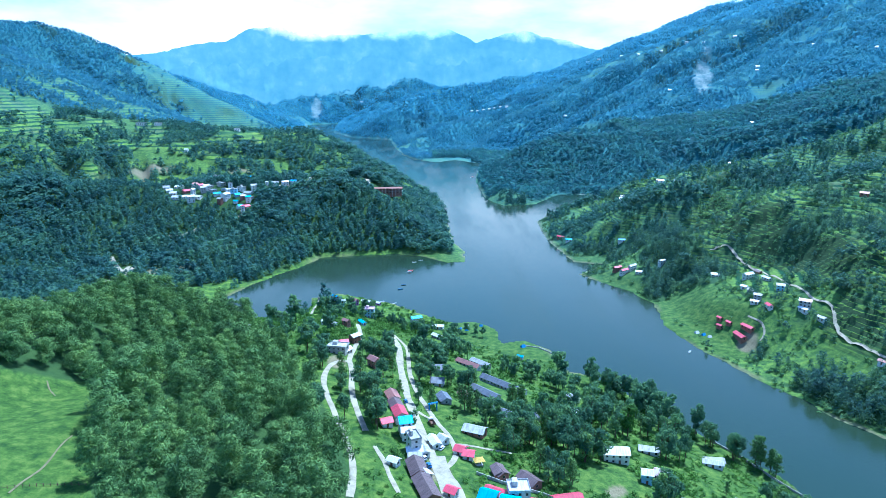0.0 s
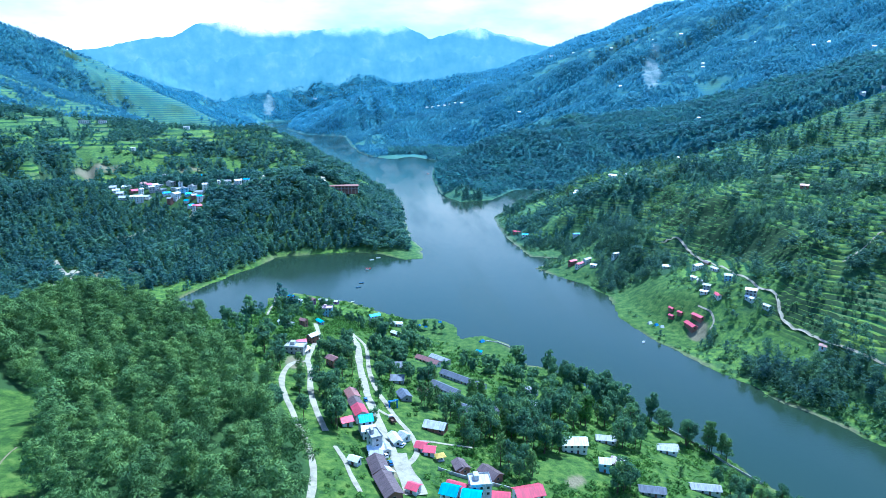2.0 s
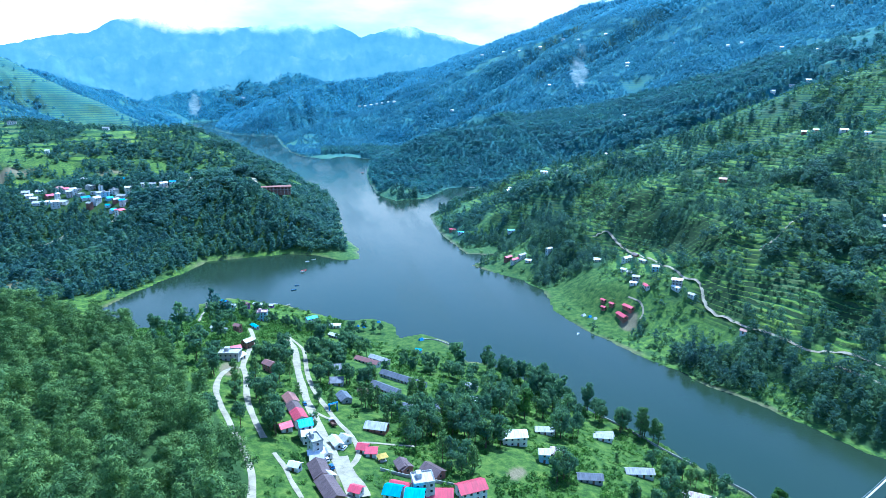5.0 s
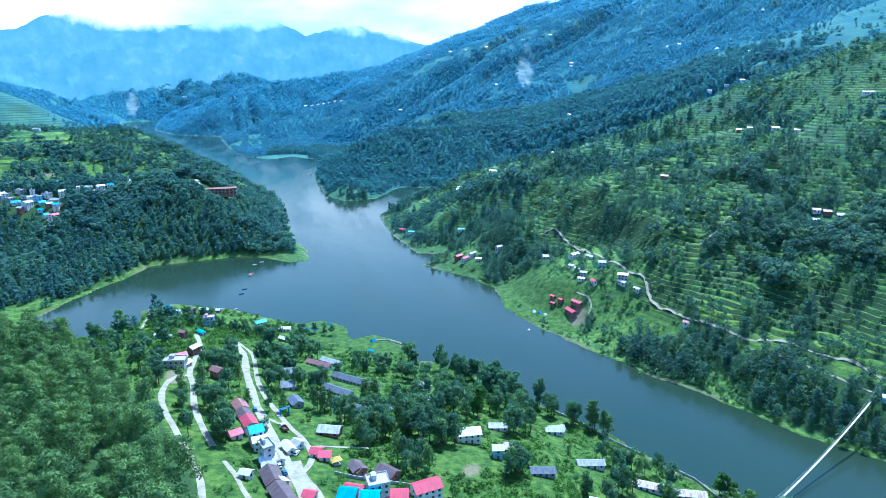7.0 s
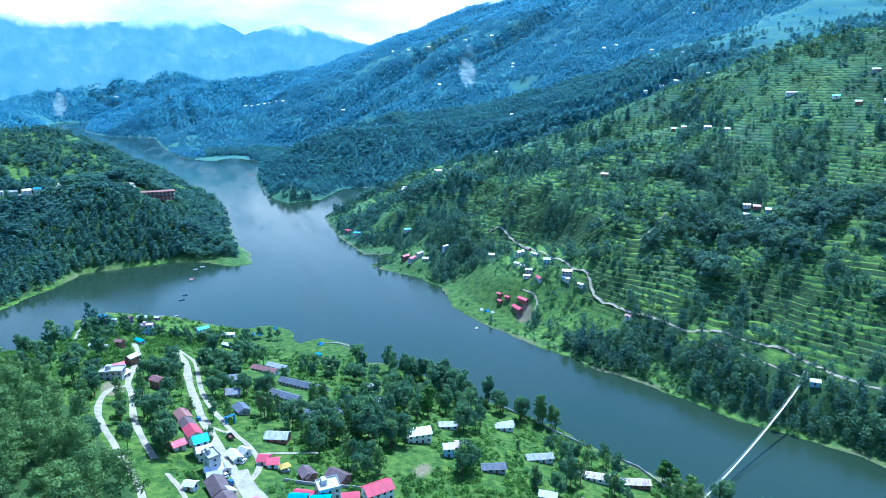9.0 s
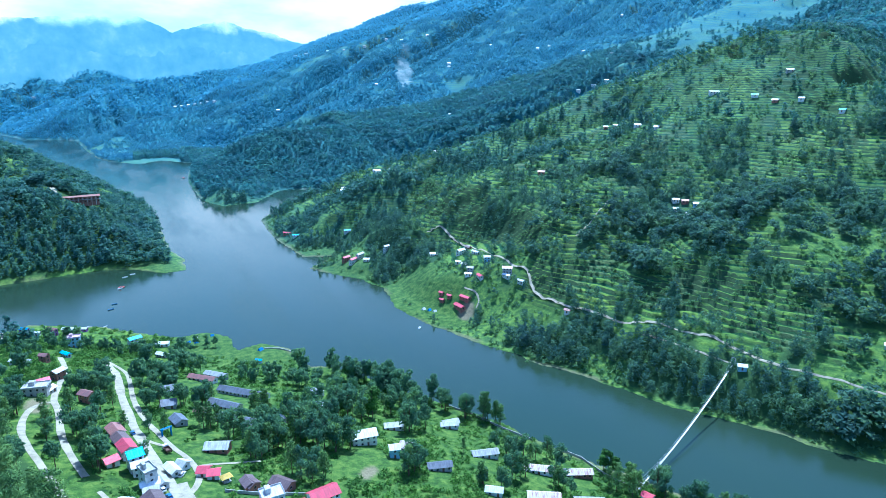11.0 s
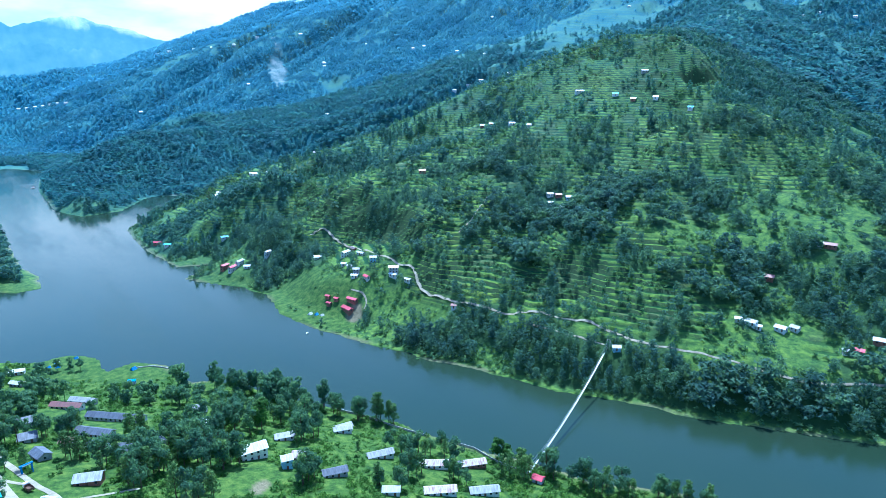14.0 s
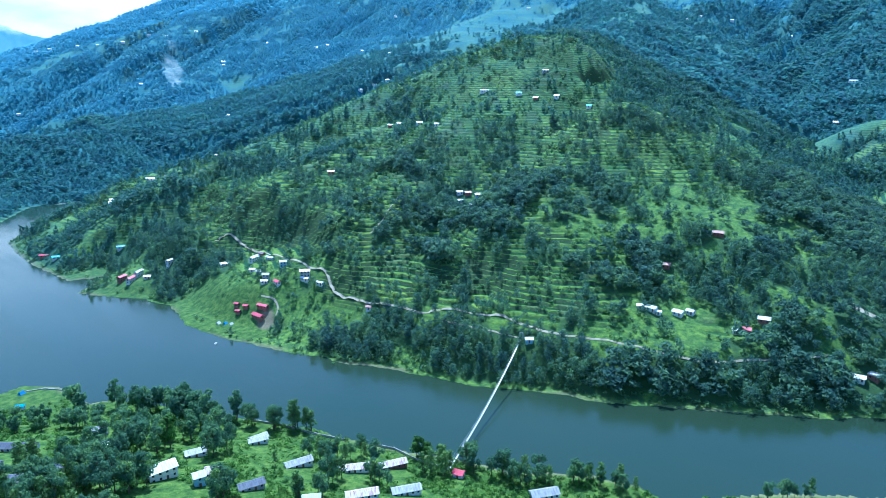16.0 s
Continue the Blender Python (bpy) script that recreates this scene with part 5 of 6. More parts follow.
# x, y, spread along and across, bearing of the long side, how many, tallest, kind
GROVES = [(92, 308, 20, 7, 140, 16, 14, "broad"), (112, 285, 20, 8, 140, 16, 14, "broad"), (126, 262, 14, 6, 145, 9, 13, "broad"), (32, 232, 11, 16, 20, 20, 12, "broad"),
          (56, 250, 15, 12, 60, 15, 12, "broad"), (84, 250, 2, 2, 0, 1, 16, "light"), (14, 246, 6, 7, 0, 5, 13, "pine"), (46, 318, 17, 3, 125, 12, 8, "broad"),
          (42, 328, 14, 3, 125, 8, 10, "broad"), (66, 327, 3, 2, 0, 3, 15, "column"), (-6, 318, 5, 26, 175, 16, 12, "pine"), (0, 276, 6, 18, 170, 14, 9, "broad"),
          (-32, 270, 6, 28, 175, 14, 11, "broad"), (-27, 215, 5, 22, 175, 16, 11, "broad"), (143, 240, 9, 2.5, 150, 6, 14, "pine"), (108, 210, 1, 1, 0, 1, 9, "broad"),
          (146, 196, 8, 4, 150, 5, 10, "broad"), (122, 184, 5, 3, 60, 4, 11, "broad"), (160, 168, 6, 4, 150, 5, 12, "pine")]
MORE_GROVES = [(176, 156, 9, 5, 160, 9, 12, "broad"), (186, 138, 9, 5, 140, 10, 10, "broad"), (202, 122, 9, 4, 130, 10, 9, "broad"), (210, 108, 5, 4, 120, 6, 9, "broad"), (252, 62, 12, 6, 130, 6, 8, "broad"),
               (-97, 387, 1, 1, 0, 1, 18, "pine"), (-102, 368, 7, 4, 90, 4, 13, "broad"), (-66, 292, 2, 3, 0, 2, 15, "pine"), (22, 400, 9, 5, 120, 4, 8, "broad"),
               (-70, 440, 20, 10, 100, 16, 8, "broad"), (-12, 358, 3, 3, 0, 4, 13, "column"), (8, 350, 10, 8, 0, 8, 11, "broad"), (96, 232, 8, 5, 30, 6, 12, "broad"),
               (72, 196, 10, 6, 90, 8, 11, "broad"), (40, 195, 8, 8, 0, 7, 12, "broad"), (24, 262, 6, 12, 0, 6, 12, "pine"), (100, 178, 9, 4, 90, 6, 9, "broad"),
               (-4, 392, 16, 14, 120, 12, 9, "broad"), (138, 172, 6, 6, 0, 4, 10, "broad")]


def sites(rows):
    """Places for the trees of all groves: x, y, height, girth, kind."""
    q, found = random.Random(12), []
    for gx, gy, along, across, turn, count, tall, kind in rows:
        a = radians(turn)
        names, slender = [k for k in TREE_KINDS if k.startswith(kind)], [k for k in TREE_KINDS if k.startswith("pine")]
        for _ in range(count):
            for attempt in range(30):
                u, v = q.uniform(-1, 1) * along, q.uniform(-1, 1) * across
                x, y = UNIT * (gx + u * math.sin(a) + v * math.cos(a)), UNIT * (gy + u * math.cos(a) - v * math.sin(a))
                if free_of_building(np.array([x]), np.array([y]))[0] and shore_distance(np.array([x]), np.array([y]))[0] > 2:
                    s = UNIT * tall * q.uniform(0.72, 1.12)
                    slim = kind == "broad" and q.random() < 0.25
                    found.append((x, y, s * 1.14, s * q.uniform(0.74, 1.05), q.choice(slender if slim else names)))
                    break
    return sorted(found, key=lambda t: math.hypot(t[0], t[1]))


def plant(found):
    q = random.Random(13)
    for x, y, s, w, kind in found[:295]:
        me, label = TREE_KINDS[kind]
        t = tagged(new("tree"), label, "tree", "village trees")
        t.matrix_basis = Matrix.LocRotScale((x, y, level(x, y) - 0.1), Euler((0, 0, q.uniform(0, 6.28))), (w, w, s))
        for name in ("trunk", "crown"):
            shared(name, me[name], t)
    rest = found[295:]
    x, y, s, w = (np.array([t[k] for t in rest]) for k in range(4))
    v, f = stamp([leaf_crown(300, k, "broad", 0.055) for k in range(370, 374)] + [trunk_shape(375)], np.tile(x, 2), np.tile(y, 2), np.tile(height(x, y) - 0.1, 2), np.tile(s, 2), np.tile(w, 2),
                 np.concatenate([rng.integers(0, 4, len(x)), np.full(len(x), 4)]))
    tagged(array_mesh("lakeside_trees", v, f, LEAF), "dark green trees along the lake shore", "trees", kind="stuff")


THIRD_GROVES = [(70, 262, 14, 14, 30, 18, 13, "broad"), (100, 262, 12, 10, 140, 12, 13, "broad"), (44, 240, 12, 12, 30, 14, 12, "broad"), (20, 214, 8, 10, 0, 8, 12, "broad"),
                (58, 212, 10, 8, 80, 10, 12, "broad"), (-18, 300, 6, 26, 175, 16, 10, "broad"), (-40, 300, 6, 24, 175, 14, 9, "broad"), (-24, 245, 5, 20, 175, 14, 10, "broad"),
                (28, 290, 9, 12, 30, 8, 9, "broad"), (70, 300, 12, 8, 120, 9, 11, "broad"), (-30, 395, 20, 10, 120, 12, 8, "broad"), (-60, 400, 16, 20, 150, 14, 8, "broad"),
                (-80, 330, 10, 20, 160, 10, 12, "pine"), (128, 200, 10, 8, 140, 8, 10, "broad"), (190, 160, 8, 3, 150, 6, 8, "light"), (168, 182, 6, 3, 140, 4, 9, "light")]
plant(sites(GROVES + MORE_GROVES + THIRD_GROVES))

# ---- houses ----
WALLS = {"white": ((0.74, 0.75, 0.74), (0.45, 0.45, 0.42), "white plastered"), "cream": ((0.70, 0.70, 0.60), (0.45, 0.44, 0.36), "cream plastered"),
         "sky": ((0.36, 0.55, 0.72), (0.26, 0.36, 0.45), "pale blue"), "purple": ((0.36, 0.16, 0.46), (0.22, 0.10, 0.28), "purple painted"),
         "brick": ((0.30, 0.15, 0.11), (0.16, 0.09, 0.07), "brown brick"), "concrete": ((0.40, 0.41, 0.40), (0.22, 0.22, 0.21), "grey concrete")}
TOPS = {"white": ((0.74, 0.77, 0.78), (0.50, 0.52, 0.52), "white tin roof"), "grey": ((0.46, 0.48, 0.50), (0.26, 0.26, 0.26), "grey tin roof"),
        "slate": ((0.15, 0.17, 0.21), (0.08, 0.09, 0.11), "dark grey sheet roof"), "rust": ((0.34, 0.15, 0.13), (0.20, 0.12, 0.11), "rust-red tin roof"),
        "red": ((0.62, 0.07, 0.12), (0.42, 0.07, 0.10), "bright red tin roof"), "cyan": ((0.03, 0.42, 0.66), (0.04, 0.30, 0.48), "turquoise tin roof"),
        "blue": ((0.03, 0.30, 0.66), (0.04, 0.22, 0.45), "blue tin roof"), "brown": ((0.17, 0.12, 0.12), (0.10, 0.07, 0.07), "brown tin roof"),
        "patched": ((0.66, 0.64, 0.63), (0.34, 0.15, 0.12), "white tin roof patched with rust"), "flat": ((0.55, 0.56, 0.55), (0.32, 0.32, 0.31), "flat concrete roof"),
        "pinkflat": ((0.58, 0.42, 0.48), (0.40, 0.32, 0.36), "flat pinkish roof")}
WALL_MATS = {k: rough_paint(k + "_wall", c, d, 0.5, 0.85, vary=0.1) for k, (c, d, _) in WALLS.items()}


def tin(name, colour, dark):
    """Corrugated sheet: ribs down the slope, streaks of rust and dirt."""
    m, n, l, p = shader(name)
    at = n.new("ShaderNodeTexCoord").outputs["Object"]
    squash = n.new("ShaderNodeMapping")
    squash.inputs["Scale"].default_value = (0.9, 0.16, 0.16)
    l.new(at, squash.inputs["Vector"])
    streak = noise_node(n, l, 1.4, 5, 0.65, squash.outputs[0])
    ramp = ramp_node(n, [(0.36, dark), (0.58, colour)])
    l.new(streak.outputs[0], ramp.inputs[0])
    info = n.new("ShaderNodeObjectInfo")
    hs = n.new("ShaderNodeHueSaturation")
    mr = n.new("ShaderNodeMapRange")
    mr.inputs["To Min"].default_value, mr.inputs["To Max"].default_value = 0.85, 1.12
    l.new(info.outputs["Random"], mr.inputs[0])
    l.new(mr.outputs[0], hs.inputs["Value"])
    l.new(ramp.outputs[0], hs.inputs["Color"])
    l.new(hs.outputs[0], p.inputs["Base Color"])
    p.inputs["Roughness"].default_value, p.inputs["Metallic"].default_value = 0.48, 0.15
    wave = n.new("ShaderNodeTexWave")
    wave.bands_direction = "X"
    wave.inputs["Scale"].default_value = 1.4
    l.new(at, wave.inputs["Vector"])
    bump_node(n, l, wave.outputs[0], 0.5, 0.05, p)
    return m


TOP_MATS = {k: tin(k + "_roof", c, d) for k, (c, d, _) in TOPS.items()}
GLASS = rough_paint("window_glass", (0.035, 0.045, 0.055), (0.015, 0.02, 0.025), 0.8, 0.12, spec=0.6, bump=0)
FRAME = rough_paint("window_frame", (0.5, 0.5, 0.48), (0.3, 0.28, 0.26), 1.0, 0.7, bump=0)
DOOR = rough_paint("door_wood", (0.16, 0.09, 0.06), (0.08, 0.05, 0.04), 1.0, 0.7)


def window_mesh(w, h, bare=False):
    """A framed window that looks along -y: four bars and a sunken pane."""
    b = bmesh.new()
    box(b, -w / 2, w / 2, -0.07, 0.02, -h / 2, h / 2)
    b.faces.ensure_lookup_table()
    front = min(b.faces, key=lambda p: p.calc_center_median().y)
    bmesh.ops.inset_region(b, faces=[front], thickness=0.1, use_even_offset=True)
    front.material_index = 1
    for v in front.verts:
        v.co.y += 0.05
    if bare:
        bmesh.ops.delete(b, geom=[front], context="FACES")
    me = bpy.data.meshes.new("window")
    b.to_mesh(me)
    b.free()
    me.materials.append(FRAME)
    me.materials.append(GLASS)
    return me


WINDOW, CASEMENT = window_mesh(1.15, 1.25), window_mesh(1.15, 1.25, True)
b = bmesh.new()
box(b, -0.476, 0.476, -0.022, 0.0, -0.526, 0.526)
PANE = bpy.data.meshes.new("pane")
b.to_mesh(PANE)
b.free()
PANE.materials.append(GLASS)


def window(top, m, near):
    if near:
        shared("pane", PANE, shared("window", CASEMENT, top, m))
    else:
        shared("window", WINDOW, top, m)


b = bmesh.new()
box(b, -0.5, 0.5, -0.06, 0.02, 0, 2.0)
DOOR_MESH = bpy.data.meshes.new("door")
b.to_mesh(DOOR_MESH)
b.free()
DOOR_MESH.materials.append(DOOR)
SIZES = {1: "one-storey", 2: "two-storey", 3: "three-storey"}


def house(x, y, turn, length, width, storeys, wall, roof):
    """A house: walls down to the slope, a tin or flat roof, framed windows on each storey, a door."""
    a = radians(turn)
    ca, sa = math.cos(a), math.sin(a)
    hl, hw = length / 2, width / 2
    corners = [level(x + u * hl * ca - v * hw * sa, y + u * hl * sa + v * hw * ca) for u in (-1, 1) for v in (-1, 1)]
    base, low = sum(corners) / 4 + 0.15, min(corners) - 0.4
    tall = 2.5 * storeys
    flat = roof in ("flat", "pinkflat")
    rise = 0.0 if flat else min(0.26 * width, 1.9)
    top = tagged(new("house"), "%s %s house with a %s" % (SIZES[storeys], WALLS[wall][2], TOPS[roof][2]), "house", "lake village houses")
    top.matrix_basis = pose(x, y, base, 0, 0, turn)
    b = bmesh.new()
    low -= base
    lower = [b.verts.new(c) for c in ((-hl, -hw, low), (hl, -hw, low), (hl, hw, low), (-hl, hw, low))]
    upper = [b.verts.new(c) for c in ((-hl, -hw, tall), (hl, -hw, tall), (hl, hw, tall), (-hl, hw, tall))]
    for i in range(4):
        j = (i + 1) % 4
        b.faces.new((lower[i], lower[j], upper[j], upper[i]))
    if flat:
        b.faces.new(upper)
    else:
        r0, r1 = b.verts.new((-hl, 0, tall + rise)), b.verts.new((hl, 0, tall + rise))
        b.faces.new((upper[3], upper[0], r0))
        b.faces.new((upper[1], upper[2], r1))
    part("wall", b, WALL_MATS[wall], top)
    b = bmesh.new()
    if flat:
        box(b, -hl - 0.35, hl + 0.35, -hw - 0.35, hw + 0.35, tall + 0.003, tall + 0.16)
        for x0, x1, y0, y1 in ((-hl - 0.2, hl + 0.2, -hw - 0.2, -hw - 0.05), (-hl - 0.2, hl + 0.2, hw + 0.05, hw + 0.2), (-hl - 0.2, -hl - 0.05, -hw - 0.05, hw + 0.05), (hl + 0.05, hl + 0.2, -hw - 0.05, hw + 0.05)):
            box(b, x0, x1, y0, y1, tall + 0.16, tall + 0.75)
        if storeys > 1:
            box(b, -hl * 0.6, -hl * 0.1, -hw * 0.1, hw * 0.7, tall + 0.16, tall + 2.2)
    else:
        e, drop, thick = 0.55, rise * 0.55 / hw, 0.12
        for s in (-1, 1):
            q = [(-hl - e, 0, tall + rise + 0.03), (hl + e, 0, tall + rise + 0.03), (hl + e, s * (hw + e), tall - drop + 0.03), (-hl - e, s * (hw + e), tall - drop + 0.03)]
            lo = [b.verts.new(c) for c in q]
            hi = [b.verts.new((c[0], c[1], c[2] + thick)) for c in q]
            b.faces.new(hi)
            b.faces.new(lo[::-1])
            for i in range(4):
                j = (i + 1) % 4
                b.faces.new((lo[i], lo[j], hi[j], hi[i]))
        bmesh.ops.recalc_face_normals(b, faces=b.faces)
    part("roof", b, TOP_MATS[roof], top)
    # windows on the two long sides and the gables; a door in the middle of the long sides
    near, close = math.hypot(x, y) < 740, math.hypot(x, y) < 420
    gap = 2.6 if near else 3.6
    n = max(1, int(length / gap))
    for s in range(storeys):
        for side in (-1, 1):
            for k in range(n):
                u = -hl + length * (k + 0.5) / n
                if s == 0 and k == n // 2:
                    shared("door", DOOR_MESH, top, pose(u, side * (hw + 0.012), 0.02, 0, 0, 0 if side < 0 else 180))
                else:
                    window(top, pose(u, side * (hw + 0.012), 2.5 * s + 1.4, 0, 0, 0 if side < 0 else 180), close)
            if near:
                window(top, pose(side * (hl + 0.012), 0, 2.5 * s + 1.4, 0, 0, 90 if side > 0 else -90), close)
    return top


for row in ALL_HOUSES:
    house(*row)

# ---- roads ----
DUST = rough_paint("pale_road_dust", (0.37, 0.34, 0.25), (0.19, 0.175, 0.12), 0.25, 0.95, fine=2.5)


TRODDEN = rough_paint("trodden_earth", (0.20, 0.175, 0.095), (0.11, 0.125, 0.05), 0.4, 0.95, fine=2.0)


def road(line, width, label):
    pts = [Vector((x, y)) for x, y in line]
    fine = []
    for k in range(len(pts) - 1):
        p0, p1, p2, p3 = pts[max(k - 1, 0)], pts[k], pts[k + 1], pts[min(k + 2, len(pts) - 1)]
        n = max(2, int((p2 - p1).length / 1.6))
        for s in range(n):
            t = s / n
            fine.append(0.5 * ((2 * p1) + (p2 - p0) * t + (2 * p0 - 5 * p1 + 4 * p2 - p3) * t * t + (3 * p1 - p0 - 3 * p2 + p3) * t ** 3))
    fine.append(pts[-1])
    xy, across = [], (-0.5, -0.17, 0.17, 0.5)
    for k, p in enumerate(fine):
        d = (fine[min(k + 1, len(fine) - 1)] - fine[max(k - 1, 0)]).normalized()
        w = width * (0.85 + 0.4 * float(grain(p.x, p.y, 9, 5)))
        xy += [(p.x + d.y * w * c, p.y - d.x * w * c) for c in across]
    xy = np.array(xy)
    z = ground_height(xy[:, 0], xy[:, 1]).reshape(-1, 4)
    z = np.maximum(z, z.max(1, keepdims=True) - 0.9) + 0.28
    z[:, 0] -= 0.1
    z[:, 3] -= 0.1
    i, j = np.arange(len(fine) - 1)[:, None] * 4, np.arange(3)[None]
    f = np.stack([i + j, i + j + 4, i + j + 5, i + j + 1], -1).reshape(-1, 4)
    ob = array_mesh("road", np.column_stack([xy, z.ravel()]), f, DUST if width > 1 else TRODDEN, True)
    return tagged(ob, label, "road", kind="structure")


for line, width in ROADS:
    road(line, width, "pale dusty unpaved road" if width > 2.5 else "narrow trodden footpath")

# ---- suspension footbridge ----
STEEL = rough_paint("galvanised_steel", (0.46, 0.48, 0.48), (0.30, 0.31, 0.31), 0.7, 0.45, metal=0.3)
CONCRETE = rough_paint("weathered_concrete", (0.46, 0.46, 0.44), (0.26, 0.26, 0.24), 0.5, 0.9)


def rod(bm, p, q, r, sides=5):
    v, f = [], []
    stick(v, f, p, q, r, r, sides)
    vs = [bm.verts.new(c) for c in v]
    for t in f:
        bm.faces.new([vs[i] for i in t])


def footbridge(a, b, sag):
    """A light suspension footbridge: plank deck, handrail cables, hangers and a portal at each end."""
    a, b = Vector(a), Vector(b)
    top = tagged(new("footbridge"), "long pale suspension footbridge with steel cables over the lake", "bridge")
    d = (b - a)
    side = Vector((d.y, -d.x, 0)).normalized()
    n = 64
    line = [a + d * (k / n) - Vector((0, 0, 4 * sag * (k / n) * (1 - k / n))) for k in range(n + 1)]
    bm = bmesh.new()
    rows = [[bm.verts.new(p + side * s * 0.34 + Vector((0, 0, z))) for s, z in ((-1, 0), (1, 0), (1, -0.16), (-1, -0.16))] for p in line]
    for u, v in zip(rows, rows[1:]):
        for i in range(4):
            j = (i + 1) % 4
            bm.faces.new((u[i], v[i], v[j], u[j]))
    part("deck", bm, STEEL, top)
    for s in (-1, 1):
        bm = bmesh.new()
        up = [p + side * s * 0.47 + Vector((0, 0, 1.15 + 2.6 * (2 * k / n - 1) ** 2)) for k, p in enumerate(line)]
        for p, q in zip(up, up[1:]):
            rod(bm, p, q, 0.035)
        part("cable", bm, STEEL, top)
        bm = bmesh.new()
        for p, q in zip(line, line[1:]):
            rod(bm, p + side * s * 0.45 + Vector((0, 0, 1.0)), q + side * s * 0.45 + Vector((0, 0, 1.0)), 0.03, 4)
        part("handrail", bm, STEEL, top)
        for k in range(1, n, 2):
            bm = bmesh.new()
            rod(bm, line[k] + side * s * 0.46, up[k], 0.02, 3)
            part("hanger", bm, STEEL, top)
    for end, sign in ((a, 1), (b, -1)):
        for s in (-1, 1):
            bm = bmesh.new()
            foot = end + side * s * 1.0
            g = level(foot.x, foot.y)
            box(bm, foot.x - 0.25, foot.x + 0.25, foot.y - 0.25, foot.y + 0.25, min(g, end.z) - 1.0, end.z + 4.2)
            part("tower_leg", bm, CONCRETE, top)
        bm = bmesh.new()
        rod(bm, end + side * -1.2 + Vector((0, 0, 4.1)), end + side * 1.2 + Vector((0, 0, 4.1)), 0.16, 6)
        part("crossbeam", bm, STEEL, top)
    return top


BRIDGE_NEAR, BRIDGE_FAR = (200.0, 200.0), (325.0, 254.0)
footbridge((*BRIDGE_NEAR, level(*BRIDGE_NEAR) + 1.2), (*BRIDGE_FAR, level(*BRIDGE_FAR) + 0.8), 4.0)

# ---- hilltop resort over the lake ----
RUST_BANK = rough_paint("rust_brown_plaster", (0.30, 0.15, 0.12), (0.18, 0.10, 0.08), 0.4, 0.85)


def resort(x, y, turn):
    z = level(x, y) - 1.0
    top = tagged(new("resort_building"), "long brown hilltop resort with open verandas and flat roofs", "building")
    top.matrix_basis = pose(x, y, z, 0, 0, turn) @ Matrix.Diagonal((1.25, 1.2, 1.15, 1))
    b = bmesh.new()
    box(b, -24, 24, -5, 5, -4, 6.2)
    box(b, 10, 24, -7.5, -5, -4, 6.2)
    part("wall", b, RUST_BANK, top)
    for k, (x0, x1, y0, z0) in enumerate(((-25, 10, -6.4, 6.203), (9.2, 25.5, -8.8, 6.41), (-25, 10, -6.4, 3.0), (9.2, 25.5, -8.8, 3.0))):
        b = bmesh.new()
        box(b, x0, x1, y0, 5.8 if k < 2 else -5.0, z0, z0 + 0.3)
        part("roof" if k < 2 else "veranda", b, RUST_BANK if k < 2 else WALL_MATS["concrete"], top)
    for x0 in range(-23, 25, 4):
        y0 = -8.5 if x0 > 9 else -6.1
        b = bmesh.new()
        box(b, x0 - 0.15, x0 + 0.15, y0, y0 + 0.3, -4, 6.2)
        part("column", b, WALL_MATS["white"], top)
        for s in range(2):
            shared("window", WINDOW, top, pose(x0 + 2, (-7.512 if x0 > 8 else -5.012), 1.2 + 3.2 * s, 0, 0, 0))


resort(-93, 936, 6)

# ---- boats on the lake ----
HULL = rough_paint("white_boat_paint", (0.72, 0.74, 0.75), (0.5, 0.5, 0.5), 1.0, 0.5)
HULL_RED = rough_paint("red_boat_paint", (0.55, 0.10, 0.10), (0.35, 0.08, 0.08), 1.0, 0.5)
HULL_BLUE = rough_paint("blue_boat_paint", (0.06, 0.20, 0.36), (0.04, 0.12, 0.22), 1.0, 0.5)


def boat(x, y, turn, length, paint, label, canopy):
    top = tagged(new("boat"), label, "boat", "lake boats")
    top.matrix_basis = pose(x, y, 0.0, 0, 0, turn)
    b = bmesh.new()
    rings = []
    for k in range(9):
        u = k / 8
        w = 0.22 * length * math.sin(math.pi * (0.12 + 0.8 * u)) ** 0.7
        rise = 0.25 * (2 * u - 1) ** 2
        xx = (u - 0.5) * length
        rings.append([b.verts.new(c) for c in ((xx, -w, 0.5 + rise), (xx, -w * 0.7, -0.15), (xx, w * 0.7, -0.15), (xx, w, 0.5 + rise), (xx, w * 0.82, 0.46 + rise), (xx, w * 0.55, 0.08), (xx, -w * 0.55, 0.08), (xx, -w * 0.82, 0.46 + rise))])
    for p, q in zip(rings, rings[1:]):
        for i in range(8):
            j = (i + 1) % 8
            b.faces.new((p[i], p[j], q[j], q[i]))
    b.faces.new(rings[0][::-1])
    b.faces.new(rings[-1])
    bmesh.ops.recalc_face_normals(b, faces=b.faces)
    part("hull", b, paint, top)
    for k in (-0.2, 0.12):
        b = bmesh.new()
        box(b, k * length - 0.15, k * length + 0.15, -0.17 * length, 0.17 * length, 0.32, 0.38)
        part("bench", b, DOOR, top)
    if canopy:
        b = bmesh.new()
        box(b, -0.3 * length, 0.3 * length, -0.2 * length, 0.2 * length, 1.75, 1.85)
        part("canopy", b, HULL_RED if paint is HULL else HULL, top)
        for u in (-1, 1):
            for v in (-1, 1):
                b = bmesh.new()
                rod(b, (u * 0.27 * length, v * 0.17 * length, 0.3), (u * 0.27 * length, v * 0.17 * length, 1.76), 0.03, 4)
                part("post", b, STEEL, top)


